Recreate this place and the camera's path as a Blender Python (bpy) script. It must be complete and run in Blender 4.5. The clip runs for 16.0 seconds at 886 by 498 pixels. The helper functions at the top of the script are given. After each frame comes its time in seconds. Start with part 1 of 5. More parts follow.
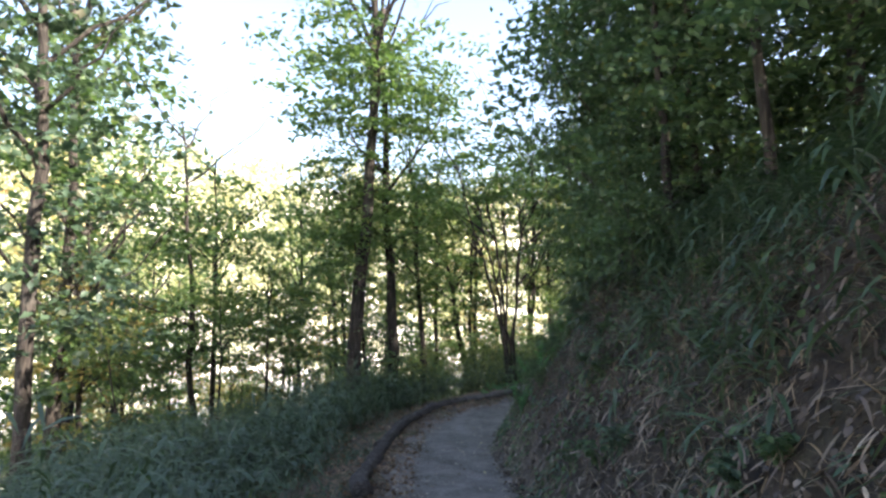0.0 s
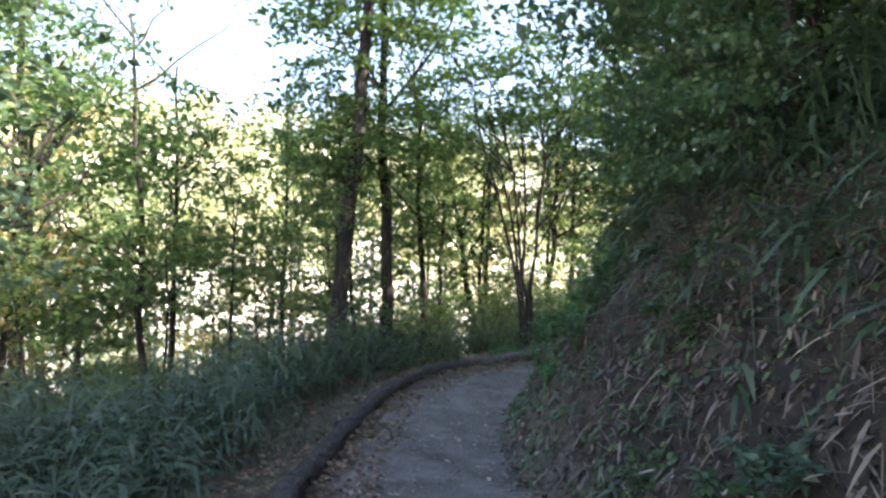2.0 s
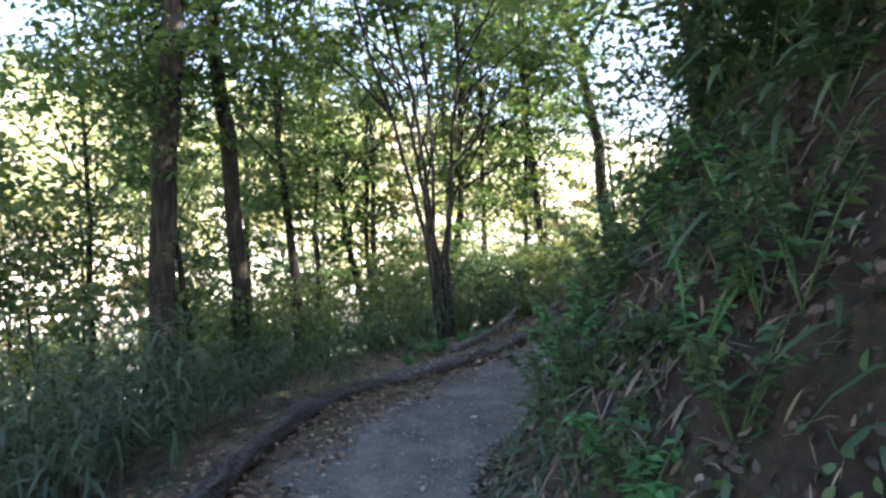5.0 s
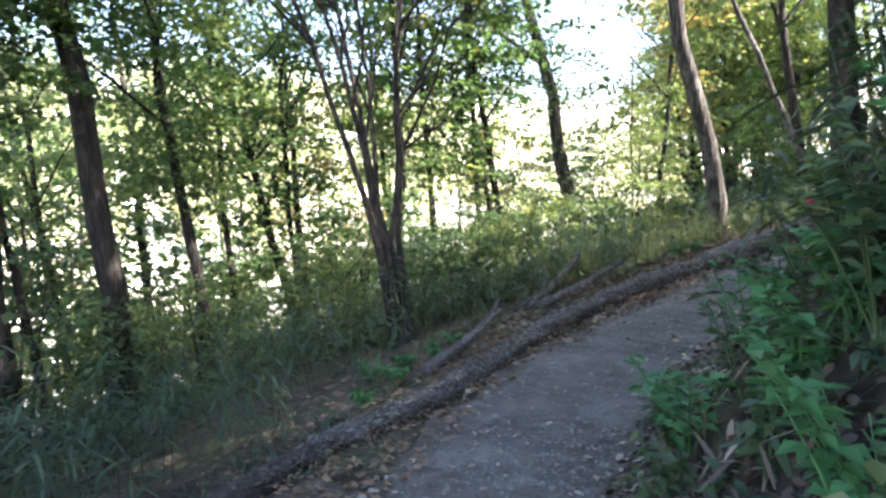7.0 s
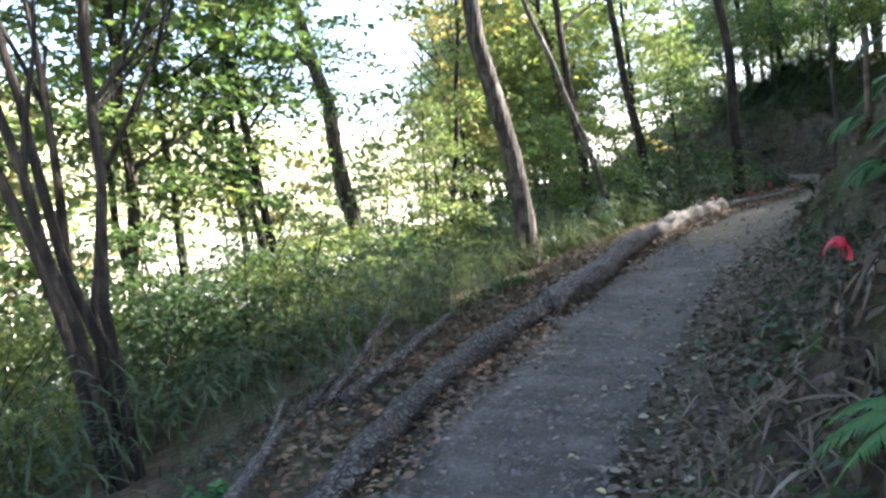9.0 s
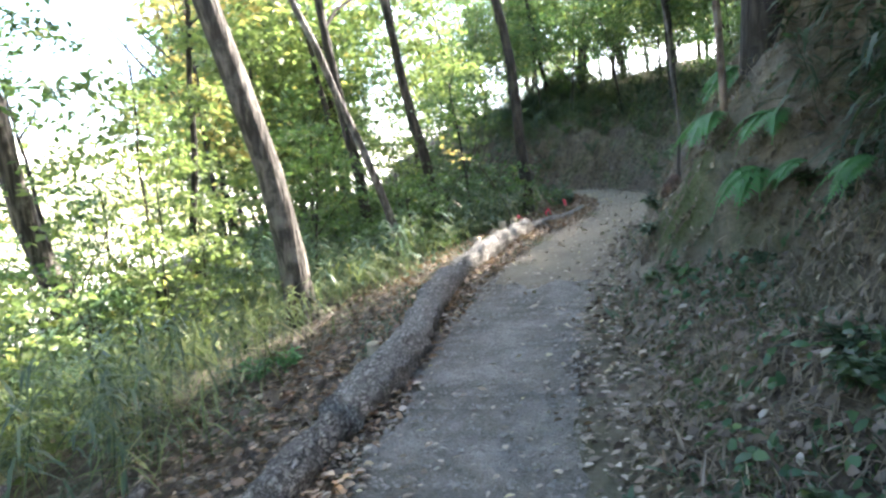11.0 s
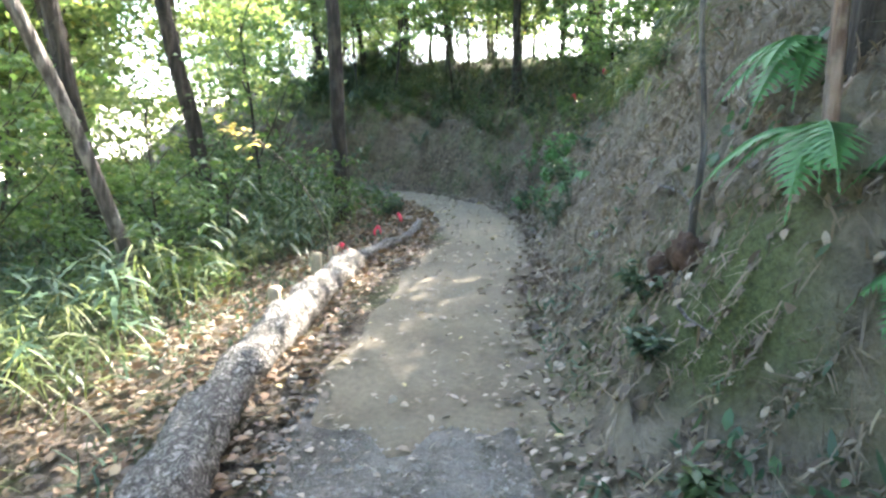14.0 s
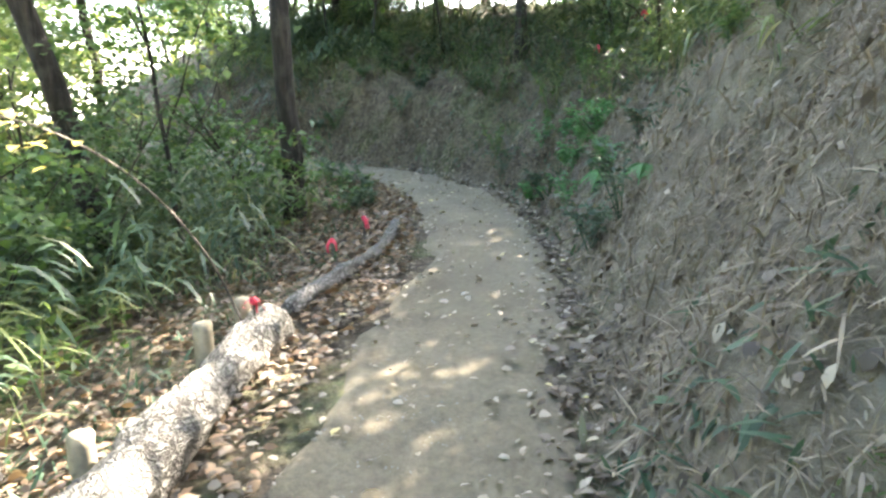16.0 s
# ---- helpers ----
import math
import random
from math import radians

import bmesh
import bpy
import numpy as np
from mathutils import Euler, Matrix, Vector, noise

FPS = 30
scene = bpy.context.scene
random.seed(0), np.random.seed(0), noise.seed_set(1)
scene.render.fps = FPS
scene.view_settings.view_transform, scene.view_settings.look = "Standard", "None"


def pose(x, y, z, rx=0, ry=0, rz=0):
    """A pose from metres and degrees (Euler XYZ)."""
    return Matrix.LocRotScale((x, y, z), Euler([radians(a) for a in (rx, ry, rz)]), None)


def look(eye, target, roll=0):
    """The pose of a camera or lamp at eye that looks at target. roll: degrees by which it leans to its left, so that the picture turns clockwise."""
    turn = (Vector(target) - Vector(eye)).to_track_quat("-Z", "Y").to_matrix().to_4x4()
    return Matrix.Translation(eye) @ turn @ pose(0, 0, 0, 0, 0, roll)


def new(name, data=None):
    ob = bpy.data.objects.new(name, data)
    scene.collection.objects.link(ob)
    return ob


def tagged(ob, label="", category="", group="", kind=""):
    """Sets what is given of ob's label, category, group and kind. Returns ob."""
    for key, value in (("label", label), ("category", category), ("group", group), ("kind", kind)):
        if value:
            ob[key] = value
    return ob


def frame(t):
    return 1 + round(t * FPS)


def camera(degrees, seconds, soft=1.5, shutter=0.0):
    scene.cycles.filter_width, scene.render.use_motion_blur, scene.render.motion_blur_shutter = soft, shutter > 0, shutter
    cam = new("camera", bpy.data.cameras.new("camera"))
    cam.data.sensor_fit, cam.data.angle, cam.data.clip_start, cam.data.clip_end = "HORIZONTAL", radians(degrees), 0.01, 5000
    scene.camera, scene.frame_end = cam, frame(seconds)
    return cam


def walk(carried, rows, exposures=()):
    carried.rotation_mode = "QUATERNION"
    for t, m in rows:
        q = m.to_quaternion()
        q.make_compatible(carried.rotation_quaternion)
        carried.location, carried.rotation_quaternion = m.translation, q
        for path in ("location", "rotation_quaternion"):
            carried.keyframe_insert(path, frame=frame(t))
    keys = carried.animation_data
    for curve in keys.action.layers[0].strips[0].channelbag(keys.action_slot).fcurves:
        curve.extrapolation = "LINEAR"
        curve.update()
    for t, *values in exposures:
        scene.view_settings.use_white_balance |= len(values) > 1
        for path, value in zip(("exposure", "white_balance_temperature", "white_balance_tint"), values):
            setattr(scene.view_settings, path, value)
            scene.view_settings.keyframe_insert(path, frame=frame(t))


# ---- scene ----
# ---- camera ----
cam = camera(70.2, 16.0, soft=2.6)
ROWS = [
    (0, (-0.034, -0.007, 1.398), (-0.043, 1.99, 1.51), 0.2),
    (0.5, (0.172, 0.615, 1.285), (0.176, 2.612, 1.401), 0.1),
    (1, (0.297, 1.272, 1.219), (0.294, 3.272, 1.203), -0.5),
    (1.5, (0.302, 1.942, 1.109), (0.49, 3.933, 1.105), 0.8),
    (2, (0.159, 2.831, 0.979), (0.108, 4.83, 0.959), 1.7),
    (2.5, (0.166, 3.525, 0.932), (0.256, 5.523, 0.925), 3.8),
    (3, (0.09, 4.297, 0.874), (-0.074, 6.288, 0.975), 3.7),
    (3.5, (0.143, 5.016, 0.817), (0.07, 7.012, 0.704), 2.8),
    (4, (0.158, 5.747, 0.76), (0.185, 7.744, 0.653), 0.6),
    (4.2, (0.116, 5.998, 0.762), (0.25, 7.991, 0.656), 0.5),
    (6.3, (0.038, 8.476, 0.588), (0.497, 10.412, 0.389), -2.0),
    (6.5, (0.08, 8.733, 0.581), (0.575, 10.658, 0.366), -2.2),
    (7, (0.228, 9.359, 0.595), (0.777, 11.27, 0.38), -3.9),
    (7.5, (0.243, 9.947, 0.6), (0.892, 11.83, 0.419), -3.9),
    (8, (0.545, 10.472, 0.601), (1.316, 12.31, 0.437), -4.3),
    (8.5, (0.691, 11.012, 0.641), (1.703, 12.726, 0.445), -4.9),
    (9, (1.053, 11.48, 0.647), (2.234, 13.08, 0.438), -5.3),
    (9.5, (1.37, 11.975, 0.65), (2.742, 13.411, 0.42), -5.0),
    (10, (1.85, 12.397, 0.649), (3.387, 13.656, 0.42), -5.1),
    (10.2, (2.043, 12.585, 0.648), (3.6, 13.82, 0.425), -5.8),
    (12.3, (4.081, 14.054, 0.639), (5.902, 14.854, 0.431), -4.7),
    (12.5, (4.261, 14.15, 0.622), (6.09, 14.936, 0.422), -4.8),
    (13, (4.679, 14.416, 0.709), (6.584, 14.988, 0.5), -2.9),
    (13.5, (5.205, 14.613, 0.763), (7.128, 15.091, 0.492), -2.1),
    (14, (5.654, 14.916, 0.835), (7.575, 15.377, 0.523), -0.0),
    (14.5, (6.245, 15.021, 0.817), (8.18, 15.393, 0.477), -1.1),
    (15, (6.792, 15.192, 0.865), (8.7, 15.643, 0.469), -0.8),
    (15.5, (7.333, 15.262, 0.93), (9.271, 15.516, 0.506), 1.3),
    (16, (7.86, 15.385, 1.0), (9.762, 15.813, 0.553), -0.1),
]
walk(cam, [(t, look(eye, to, roll)) for t, eye, to, roll in ROWS],
     exposures=[(0.0, 2.2, 6650, 17), (1.5, 2.42, 6500, 17), (3.0, 2.4, 6500, 18), (4.0, 2.27, 6550, 18), (6.5, 2.95, 6250, 19), (8.5, 2.8, 6200, 19), (10.0, 3.25, 6250, 15), (12.5, 4.1, 6400, 15), (14.0, 4.22, 6500, 14), (16.0, 4.3, 6900, 12)])

# ---- world, sun ----
SUN = Vector((0.80, -0.38, 0.66)).normalized()
world = bpy.data.worlds.new("world")
scene.world = world
world.use_nodes = True
wn = world.node_tree.nodes
sky = wn.new("ShaderNodeTexSky")
sky.sky_type, sky.sun_disc = "NISHITA", False
sky.sun_elevation = math.asin(SUN.z)
sky.sun_rotation = math.atan2(SUN.x, SUN.y)
sky.dust_density, sky.air_density = 2.5, 1.0
world.node_tree.links.new(sky.outputs[0], wn["Background"].inputs[0])
wn["Background"].inputs[1].default_value = 0.15
sun = new("sun", bpy.data.lights.new("sun", "SUN"))
sun.data.energy, sun.data.angle, sun.data.color = 5.0, radians(0.6), (1.0, 0.93, 0.80)
sun.matrix_world = look(SUN * 50, (0, 0, 0))


# ---- materials ----
def mat(name):
    m = bpy.data.materials.new(name)
    m.use_nodes = True
    nt = m.node_tree
    b = nt.nodes["Principled BSDF"]
    return m, nt, b


def ramp(nt, src, stops):
    r = nt.nodes.new("ShaderNodeValToRGB")
    el = r.color_ramp.elements
    while len(el) < len(stops):
        el.new(0.5)
    for e, (p, c) in zip(el, stops):
        e.position, e.color = p, (*c, 1)
    nt.links.new(src, r.inputs[0])
    return r.outputs[0]


def tex(nt, kind, scale, detail=4, rough=0.6, coord="Object"):
    n = nt.nodes.new(kind)
    n.inputs["Scale"].default_value = scale
    if "Detail" in n.inputs:
        n.inputs["Detail"].default_value = detail
        n.inputs["Roughness"].default_value = rough
    c = nt.nodes.new("ShaderNodeTexCoord")
    nt.links.new(c.outputs[coord], n.inputs["Vector"])
    return n


def mix(nt, fac, a, b, mode="MIX"):
    n = nt.nodes.new("ShaderNodeMix")
    n.data_type, n.blend_type = "RGBA", mode
    for sock, v in ((n.inputs[0], fac), (n.inputs[6], a), (n.inputs[7], b)):
        if isinstance(v, (int, float)):
            sock.default_value = v
        elif isinstance(v, tuple):
            sock.default_value = (*v, 1)
        else:
            nt.links.new(v, sock)
    return n.outputs[2]


def bump(nt, b, src, dist, strength=1.0):
    n = nt.nodes.new("ShaderNodeBump")
    n.inputs["Distance"].default_value = dist
    n.inputs["Strength"].default_value = strength
    nt.links.new(src, n.inputs["Height"])
    nt.links.new(n.outputs[0], b.inputs["Normal"])


def leaf_mat(name, dark, light, accent, through_light=0.45, rough=0.45):
    """A thin leaf: each island has its own tint; light passes through it."""
    m, nt, b = mat(name)
    geo = nt.nodes.new("ShaderNodeNewGeometry")
    col = ramp(nt, geo.outputs["Random Per Island"], [(0.0, dark), (0.75, light), (0.93, light), (1.0, accent)])
    patch = tex(nt, "ShaderNodeTexNoise", 0.7, 2)
    col = mix(nt, ramp(nt, patch.outputs["Fac"], [(0.35, (0, 0, 0)), (0.7, (0.5, 0.5, 0.5))]), col, light)
    nt.links.new(col, b.inputs["Base Color"])
    b.inputs["Roughness"].default_value = rough
    tr = nt.nodes.new("ShaderNodeBsdfTranslucent")
    glow = mix(nt, 1.0, col, (1.45, 1.5, 1.05), "MULTIPLY")
    nt.links.new(glow, tr.inputs["Color"])
    sh = nt.nodes.new("ShaderNodeMixShader")
    sh.inputs[0].default_value = through_light
    nt.links.new(b.outputs[0], sh.inputs[1])
    nt.links.new(tr.outputs[0], sh.inputs[2])
    nt.links.new(sh.outputs[0], nt.nodes["Material Output"].inputs[0])
    return m


def bark_mat(name, dark, light, lichen, stretch=7.0, scale=9.0):
    m, nt, b = mat(name)
    c = nt.nodes.new("ShaderNodeTexCoord")
    mp = nt.nodes.new("ShaderNodeMapping")
    mp.inputs["Scale"].default_value = (stretch, stretch, 1.0)
    nt.links.new(c.outputs["Object"], mp.inputs[0])
    ridges = nt.nodes.new("ShaderNodeTexNoise")
    ridges.inputs["Scale"].default_value, ridges.inputs["Detail"].default_value = scale / 3, 6
    nt.links.new(mp.outputs[0], ridges.inputs["Vector"])
    spots = tex(nt, "ShaderNodeTexNoise", 2.3, 5, 0.7)
    col = ramp(nt, ridges.outputs["Fac"], [(0.42, dark), (0.52, tuple((p + q) / 2.6 for p, q in zip(dark, light))), (0.62, light)])
    col = mix(nt, ramp(nt, spots.outputs["Fac"], [(0.52, (0, 0, 0)), (0.66, (0.8, 0.8, 0.8))]), col, lichen)
    nt.links.new(col, b.inputs["Base Color"])
    b.inputs["Roughness"].default_value = 0.92
    bump(nt, b, ridges.outputs["Fac"], 0.06)
    return m


def earth_mat(name, stops, scale, fine, dist, stones=0.0, stone_col=(0.4, 0.4, 0.4)):
    m, nt, b = mat(name)
    big = tex(nt, "ShaderNodeTexNoise", scale, 6, 0.65)
    small = tex(nt, "ShaderNodeTexNoise", fine, 6, 0.7)
    col = ramp(nt, big.outputs["Fac"], stops)
    col = mix(nt, 0.55, col, ramp(nt, small.outputs["Fac"], [(0.3, (0.45, 0.45, 0.45)), (0.7, (1.25, 1.25, 1.25))]), "MULTIPLY")
    h = small.outputs["Fac"]
    if stones:
        v = tex(nt, "ShaderNodeTexVoronoi", stones)
        tone = ramp(nt, v.outputs["Color"], [(0.2, (0.6, 0.6, 0.6)), (0.8, (1.3, 1.3, 1.35))])
        col = mix(nt, 0.8, col, tone, "MULTIPLY")
        h = v.outputs["Distance"]
    nt.links.new(col, b.inputs["Base Color"])
    b.inputs["Roughness"].default_value = 0.95
    bump(nt, b, h, dist)
    return m


def plain_mat(name, col, rough=0.7, vary=0.2, scale=20):
    m, nt, b = mat(name)
    n = tex(nt, "ShaderNodeTexNoise", scale, 4)
    lo, hi = tuple(c * (1 - vary) for c in col), tuple(min(1, c * (1 + vary)) for c in col)
    nt.links.new(ramp(nt, n.outputs["Fac"], [(0.3, lo), (0.7, hi)]), b.inputs["Base Color"])
    b.inputs["Roughness"].default_value = rough
    bump(nt, b, n.outputs["Fac"], 0.004)
    return m


LEAF_GREEN = leaf_mat("leaf_green", (0.035, 0.075, 0.030), (0.10, 0.165, 0.055), (0.24, 0.23, 0.07))
LEAF_LIME = leaf_mat("leaf_lime", (0.065, 0.105, 0.04), (0.17, 0.22, 0.085), (0.36, 0.30, 0.10), 0.5)
# leaves across the valley: haze is mixed into their colour
LEAF_FAR_HAZE = leaf_mat("leaf_far_haze", (0.22, 0.24, 0.13), (0.42, 0.42, 0.27), (0.52, 0.44, 0.28), 0.4)
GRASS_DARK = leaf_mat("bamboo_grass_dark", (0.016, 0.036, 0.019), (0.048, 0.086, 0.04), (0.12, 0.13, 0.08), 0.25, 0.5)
# colour raised so that the valley trees read as sunlit
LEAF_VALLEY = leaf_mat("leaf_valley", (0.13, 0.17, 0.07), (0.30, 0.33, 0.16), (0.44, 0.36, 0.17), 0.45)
LEAF_GOLD = leaf_mat("leaf_gold", (0.18, 0.15, 0.06), (0.36, 0.30, 0.13), (0.44, 0.22, 0.10), 0.5)
LEAF_AUTUMN = leaf_mat("leaf_autumn", (0.14, 0.14, 0.05), (0.30, 0.25, 0.10), (0.40, 0.20, 0.09), 0.5)
LEAF_PINE = leaf_mat("leaf_pine", (0.022, 0.05, 0.03), (0.06, 0.10, 0.055), (0.12, 0.09, 0.05), 0.25)
LEAF_DARK = leaf_mat("leaf_dark", (0.028, 0.062, 0.03), (0.075, 0.13, 0.055), (0.17, 0.17, 0.05), 0.35)
GRASS_LEAF = leaf_mat("bamboo_grass_leaf", (0.022, 0.052, 0.03), (0.065, 0.115, 0.065), (0.20, 0.18, 0.11), 0.25, 0.5)
GRASS_SUN = leaf_mat("tall_grass_blade", (0.06, 0.095, 0.032), (0.15, 0.185, 0.075), (0.36, 0.31, 0.18), 0.4)
MOSS_LEAF = leaf_mat("moss_tuft", (0.035, 0.06, 0.02), (0.08, 0.125, 0.04), (0.13, 0.17, 0.06), 0.2, 0.8)
STRAW = leaf_mat("dry_grass_blade", (0.07, 0.055, 0.04), (0.23, 0.185, 0.135), (0.45, 0.38, 0.28), 0.1, 0.75)
FERN_LEAF = leaf_mat("fern_leaf", (0.05, 0.15, 0.06), (0.09, 0.24, 0.09), (0.14, 0.30, 0.10), 0.35)
FERN_DARK = leaf_mat("bank_weed_leaf", (0.03, 0.075, 0.04), (0.07, 0.15, 0.07), (0.16, 0.22, 0.08), 0.3)
LITTER = leaf_mat("fallen_leaf", (0.045, 0.034, 0.026), (0.185, 0.145, 0.112), (0.52, 0.46, 0.38), 0.08, 0.6)
# darker copy of LITTER, with the first bank's shade in its colour
LITTER_SHADED = leaf_mat("fallen_leaf_shaded", (0.014, 0.010, 0.008), (0.06, 0.045, 0.034), (0.30, 0.245, 0.185), 0.08, 0.6)
LITTER_PALE = leaf_mat("fallen_leaf_pale", (0.16, 0.12, 0.085), (0.36, 0.31, 0.25), (0.60, 0.52, 0.22), 0.08, 0.6)
HAY = leaf_mat("fine_dry_grass", (0.10, 0.08, 0.058), (0.26, 0.215, 0.155), (0.42, 0.36, 0.27), 0.1, 0.8)
LITTER_WARM = leaf_mat("fallen_leaf_warm", (0.12, 0.065, 0.04), (0.26, 0.175, 0.11), (0.44, 0.35, 0.22), 0.1, 0.6)
BARK = bark_mat("bark_dark", (0.018, 0.015, 0.012), (0.058, 0.047, 0.038), (0.08, 0.072, 0.06))
BARK_MID = bark_mat("bark_grey_brown", (0.028, 0.024, 0.02), (0.12, 0.105, 0.09), (0.17, 0.16, 0.14))
BARK_PALE = bark_mat("bark_pale", (0.05, 0.045, 0.04), (0.185, 0.172, 0.155), (0.29, 0.28, 0.25))


def flaky_bark(name, dark, mid, light):
    """Cracked plates of old bark, with paler weathered flakes."""
    m, nt, b = mat(name)
    warp = tex(nt, "ShaderNodeTexNoise", 9, 4)
    plates = nt.nodes.new("ShaderNodeTexVoronoi")
    plates.feature = "DISTANCE_TO_EDGE"
    plates.inputs["Scale"].default_value = 32
    c = nt.nodes.new("ShaderNodeTexCoord")
    mp = nt.nodes.new("ShaderNodeMapping")
    mp.inputs["Scale"].default_value = (0.45, 1.1, 1.1)
    nt.links.new(mix(nt, 0.14, c.outputs["Object"], warp.outputs["Color"]), mp.inputs[0])
    nt.links.new(mp.outputs[0], plates.inputs["Vector"])
    fine = tex(nt, "ShaderNodeTexNoise", 60, 5, 0.7)
    patch = tex(nt, "ShaderNodeTexNoise", 5, 5, 0.7)
    col = ramp(nt, plates.outputs["Distance"], [(0.0, dark), (0.03, dark), (0.10, mid), (0.42, light)])
    col = mix(nt, ramp(nt, patch.outputs["Fac"], [(0.45, (0, 0, 0)), (0.65, (0.7, 0.7, 0.7))]), col, mid)
    col = mix(nt, 0.7, col, ramp(nt, fine.outputs["Fac"], [(0.3, (0.4, 0.4, 0.4)), (0.7, (1.3, 1.3, 1.3))]), "MULTIPLY")
    nt.links.new(col, b.inputs["Base Color"])
    b.inputs["Roughness"].default_value = 0.95
    bump(nt, b, mix(nt, 0.4, ramp(nt, plates.outputs["Distance"], [(0.0, (0, 0, 0)), (0.25, (1, 1, 1))]), fine.outputs["Fac"]), 0.02)
    return m


BARK_LOG = flaky_bark("bark_log", (0.07, 0.064, 0.058), (0.16, 0.15, 0.136), (0.33, 0.32, 0.30))
BARK_BROWN = flaky_bark("bark_log_brown", (0.035, 0.03, 0.026), (0.125, 0.115, 0.102), (0.28, 0.265, 0.242))
BARK_WET = flaky_bark("bark_log_dark", (0.025, 0.02, 0.018), (0.065, 0.055, 0.048), (0.14, 0.125, 0.11))
CUT_WOOD = plain_mat("cut_wood", (0.30, 0.26, 0.19), 0.85, 0.35, 14)
GROUND = earth_mat("ground_soil", [(0.3, (0.062, 0.05, 0.036)), (0.5, (0.145, 0.115, 0.082)), (0.62, (0.095, 0.105, 0.05)), (0.75, (0.22, 0.175, 0.125))], 1.3, 24, 0.05)
nt = GROUND.node_tree
b = nt.nodes["Principled BSDF"]
old = b.inputs["Base Color"].links[0].from_socket
mottle = tex(nt, "ShaderNodeTexNoise", 6, 12, 0.75)
old = mix(nt, 0.9, old, ramp(nt, mottle.outputs["Fac"], [(0.38, (0.35, 0.35, 0.35)), (0.5, (0.9, 0.9, 0.9)), (0.64, (1.6, 1.6, 1.6))]), "MULTIPLY")
# shade on the first stretch of bank, multiplied into the soil colour
shaded = nt.nodes.new("ShaderNodeAttribute")
shaded.attribute_name = "bank_shade"
old = mix(nt, shaded.outputs["Fac"], old, mix(nt, 1.0, old, (0.27, 0.245, 0.23), "MULTIPLY"))
cut = nt.nodes.new("ShaderNodeAttribute")
cut.attribute_name = "bare_cut"
dust = tex(nt, "ShaderNodeTexNoise", 5, 12, 0.75)
old = mix(nt, cut.outputs["Fac"], old, ramp(nt, dust.outputs["Fac"], [(0.34, (0.10, 0.082, 0.062)), (0.48, (0.22, 0.188, 0.145)), (0.66, (0.36, 0.315, 0.245))]))
moss = nt.nodes.new("ShaderNodeAttribute")
moss.attribute_name = "moss_patch"
pile = tex(nt, "ShaderNodeTexNoise", 45, 8, 0.7)
old = mix(nt, moss.outputs["Fac"], old, ramp(nt, pile.outputs["Fac"], [(0.35, (0.045, 0.06, 0.022)), (0.5, (0.085, 0.115, 0.04)), (0.68, (0.14, 0.165, 0.07))]))
# pale open valley floor, whitened further to stand in for sun glare
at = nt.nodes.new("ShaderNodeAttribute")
at.attribute_name = "sunlit_valley"
meadow_glare = tex(nt, "ShaderNodeTexNoise", 0.13, 5)
nt.links.new(mix(nt, at.outputs["Fac"], old, ramp(nt, meadow_glare.outputs["Fac"], [(0.35, (0.34, 0.34, 0.20)), (0.45, (0.56, 0.54, 0.42)), (0.55, (0.74, 0.72, 0.66))])), b.inputs["Base Color"])
PATH = earth_mat("path_gravel", [(0.3, (0.095, 0.084, 0.068)), (0.5, (0.165, 0.151, 0.126)), (0.7, (0.27, 0.252, 0.218))], 2.3, 70, 0.02, stones=46)
PEBBLE = earth_mat("pebble", [(0.3, (0.15, 0.14, 0.12)), (0.7, (0.33, 0.315, 0.28))], 9, 90, 0.004)
MUD = earth_mat("path_clay", [(0.3, (0.115, 0.096, 0.066)), (0.5, (0.165, 0.14, 0.098)), (0.7, (0.21, 0.18, 0.128))], 1.6, 30, 0.012)
SHOULDER = earth_mat("trodden_earth", [(0.3, (0.075, 0.085, 0.045)), (0.5, (0.13, 0.115, 0.08)), (0.7, (0.20, 0.17, 0.125))], 1.9, 40, 0.02)
DEAD_STEM = bark_mat("dead_stem", (0.09, 0.06, 0.045), (0.22, 0.16, 0.125), (0.28, 0.24, 0.20))
ROOT_SOIL = earth_mat("root_clod", [(0.3, (0.05, 0.03, 0.022)), (0.7, (0.16, 0.10, 0.07))], 9, 40, 0.03)
FLAG = plain_mat("pink_tape", (0.62, 0.045, 0.09), 0.5, 0.1)

# ---- the line of the path ----
LINE = [(0.1, -9, 0.25), (0.1, -4, 0.10), (0.1, 0, -0.02), (0.1, 1.3, -0.19), (0.1, 2.8, -0.44), (0.1, 4.3, -0.61), (0.1, 6.5, -0.82), (0.10, 8.5, -0.96),
        (0.16, 10.0, -1.03), (0.52, 11.3, -1.03), (1.28, 12.3, -1.0), (2.7, 13.6, -0.88), (4.35, 14.4, -0.76), (5.8, 14.95, -0.62),
        (7.5, 15.5, -0.48), (9.2, 15.88, -0.32), (10.5, 16.05, -0.22), (12.2, 16.13, -0.17), (14.0, 16.5, -0.13), (15.5, 17.1, -0.08),
        (16.5, 18.1, 0.0), (17.0, 19.6, 0.08), (17.4, 21.2, 0.15), (18.5, 23.6, 0.22), (21.5, 27.2, 0.3), (32, 36, 0.4), (70, 55, 0.5), (160, 90, 0.5)]


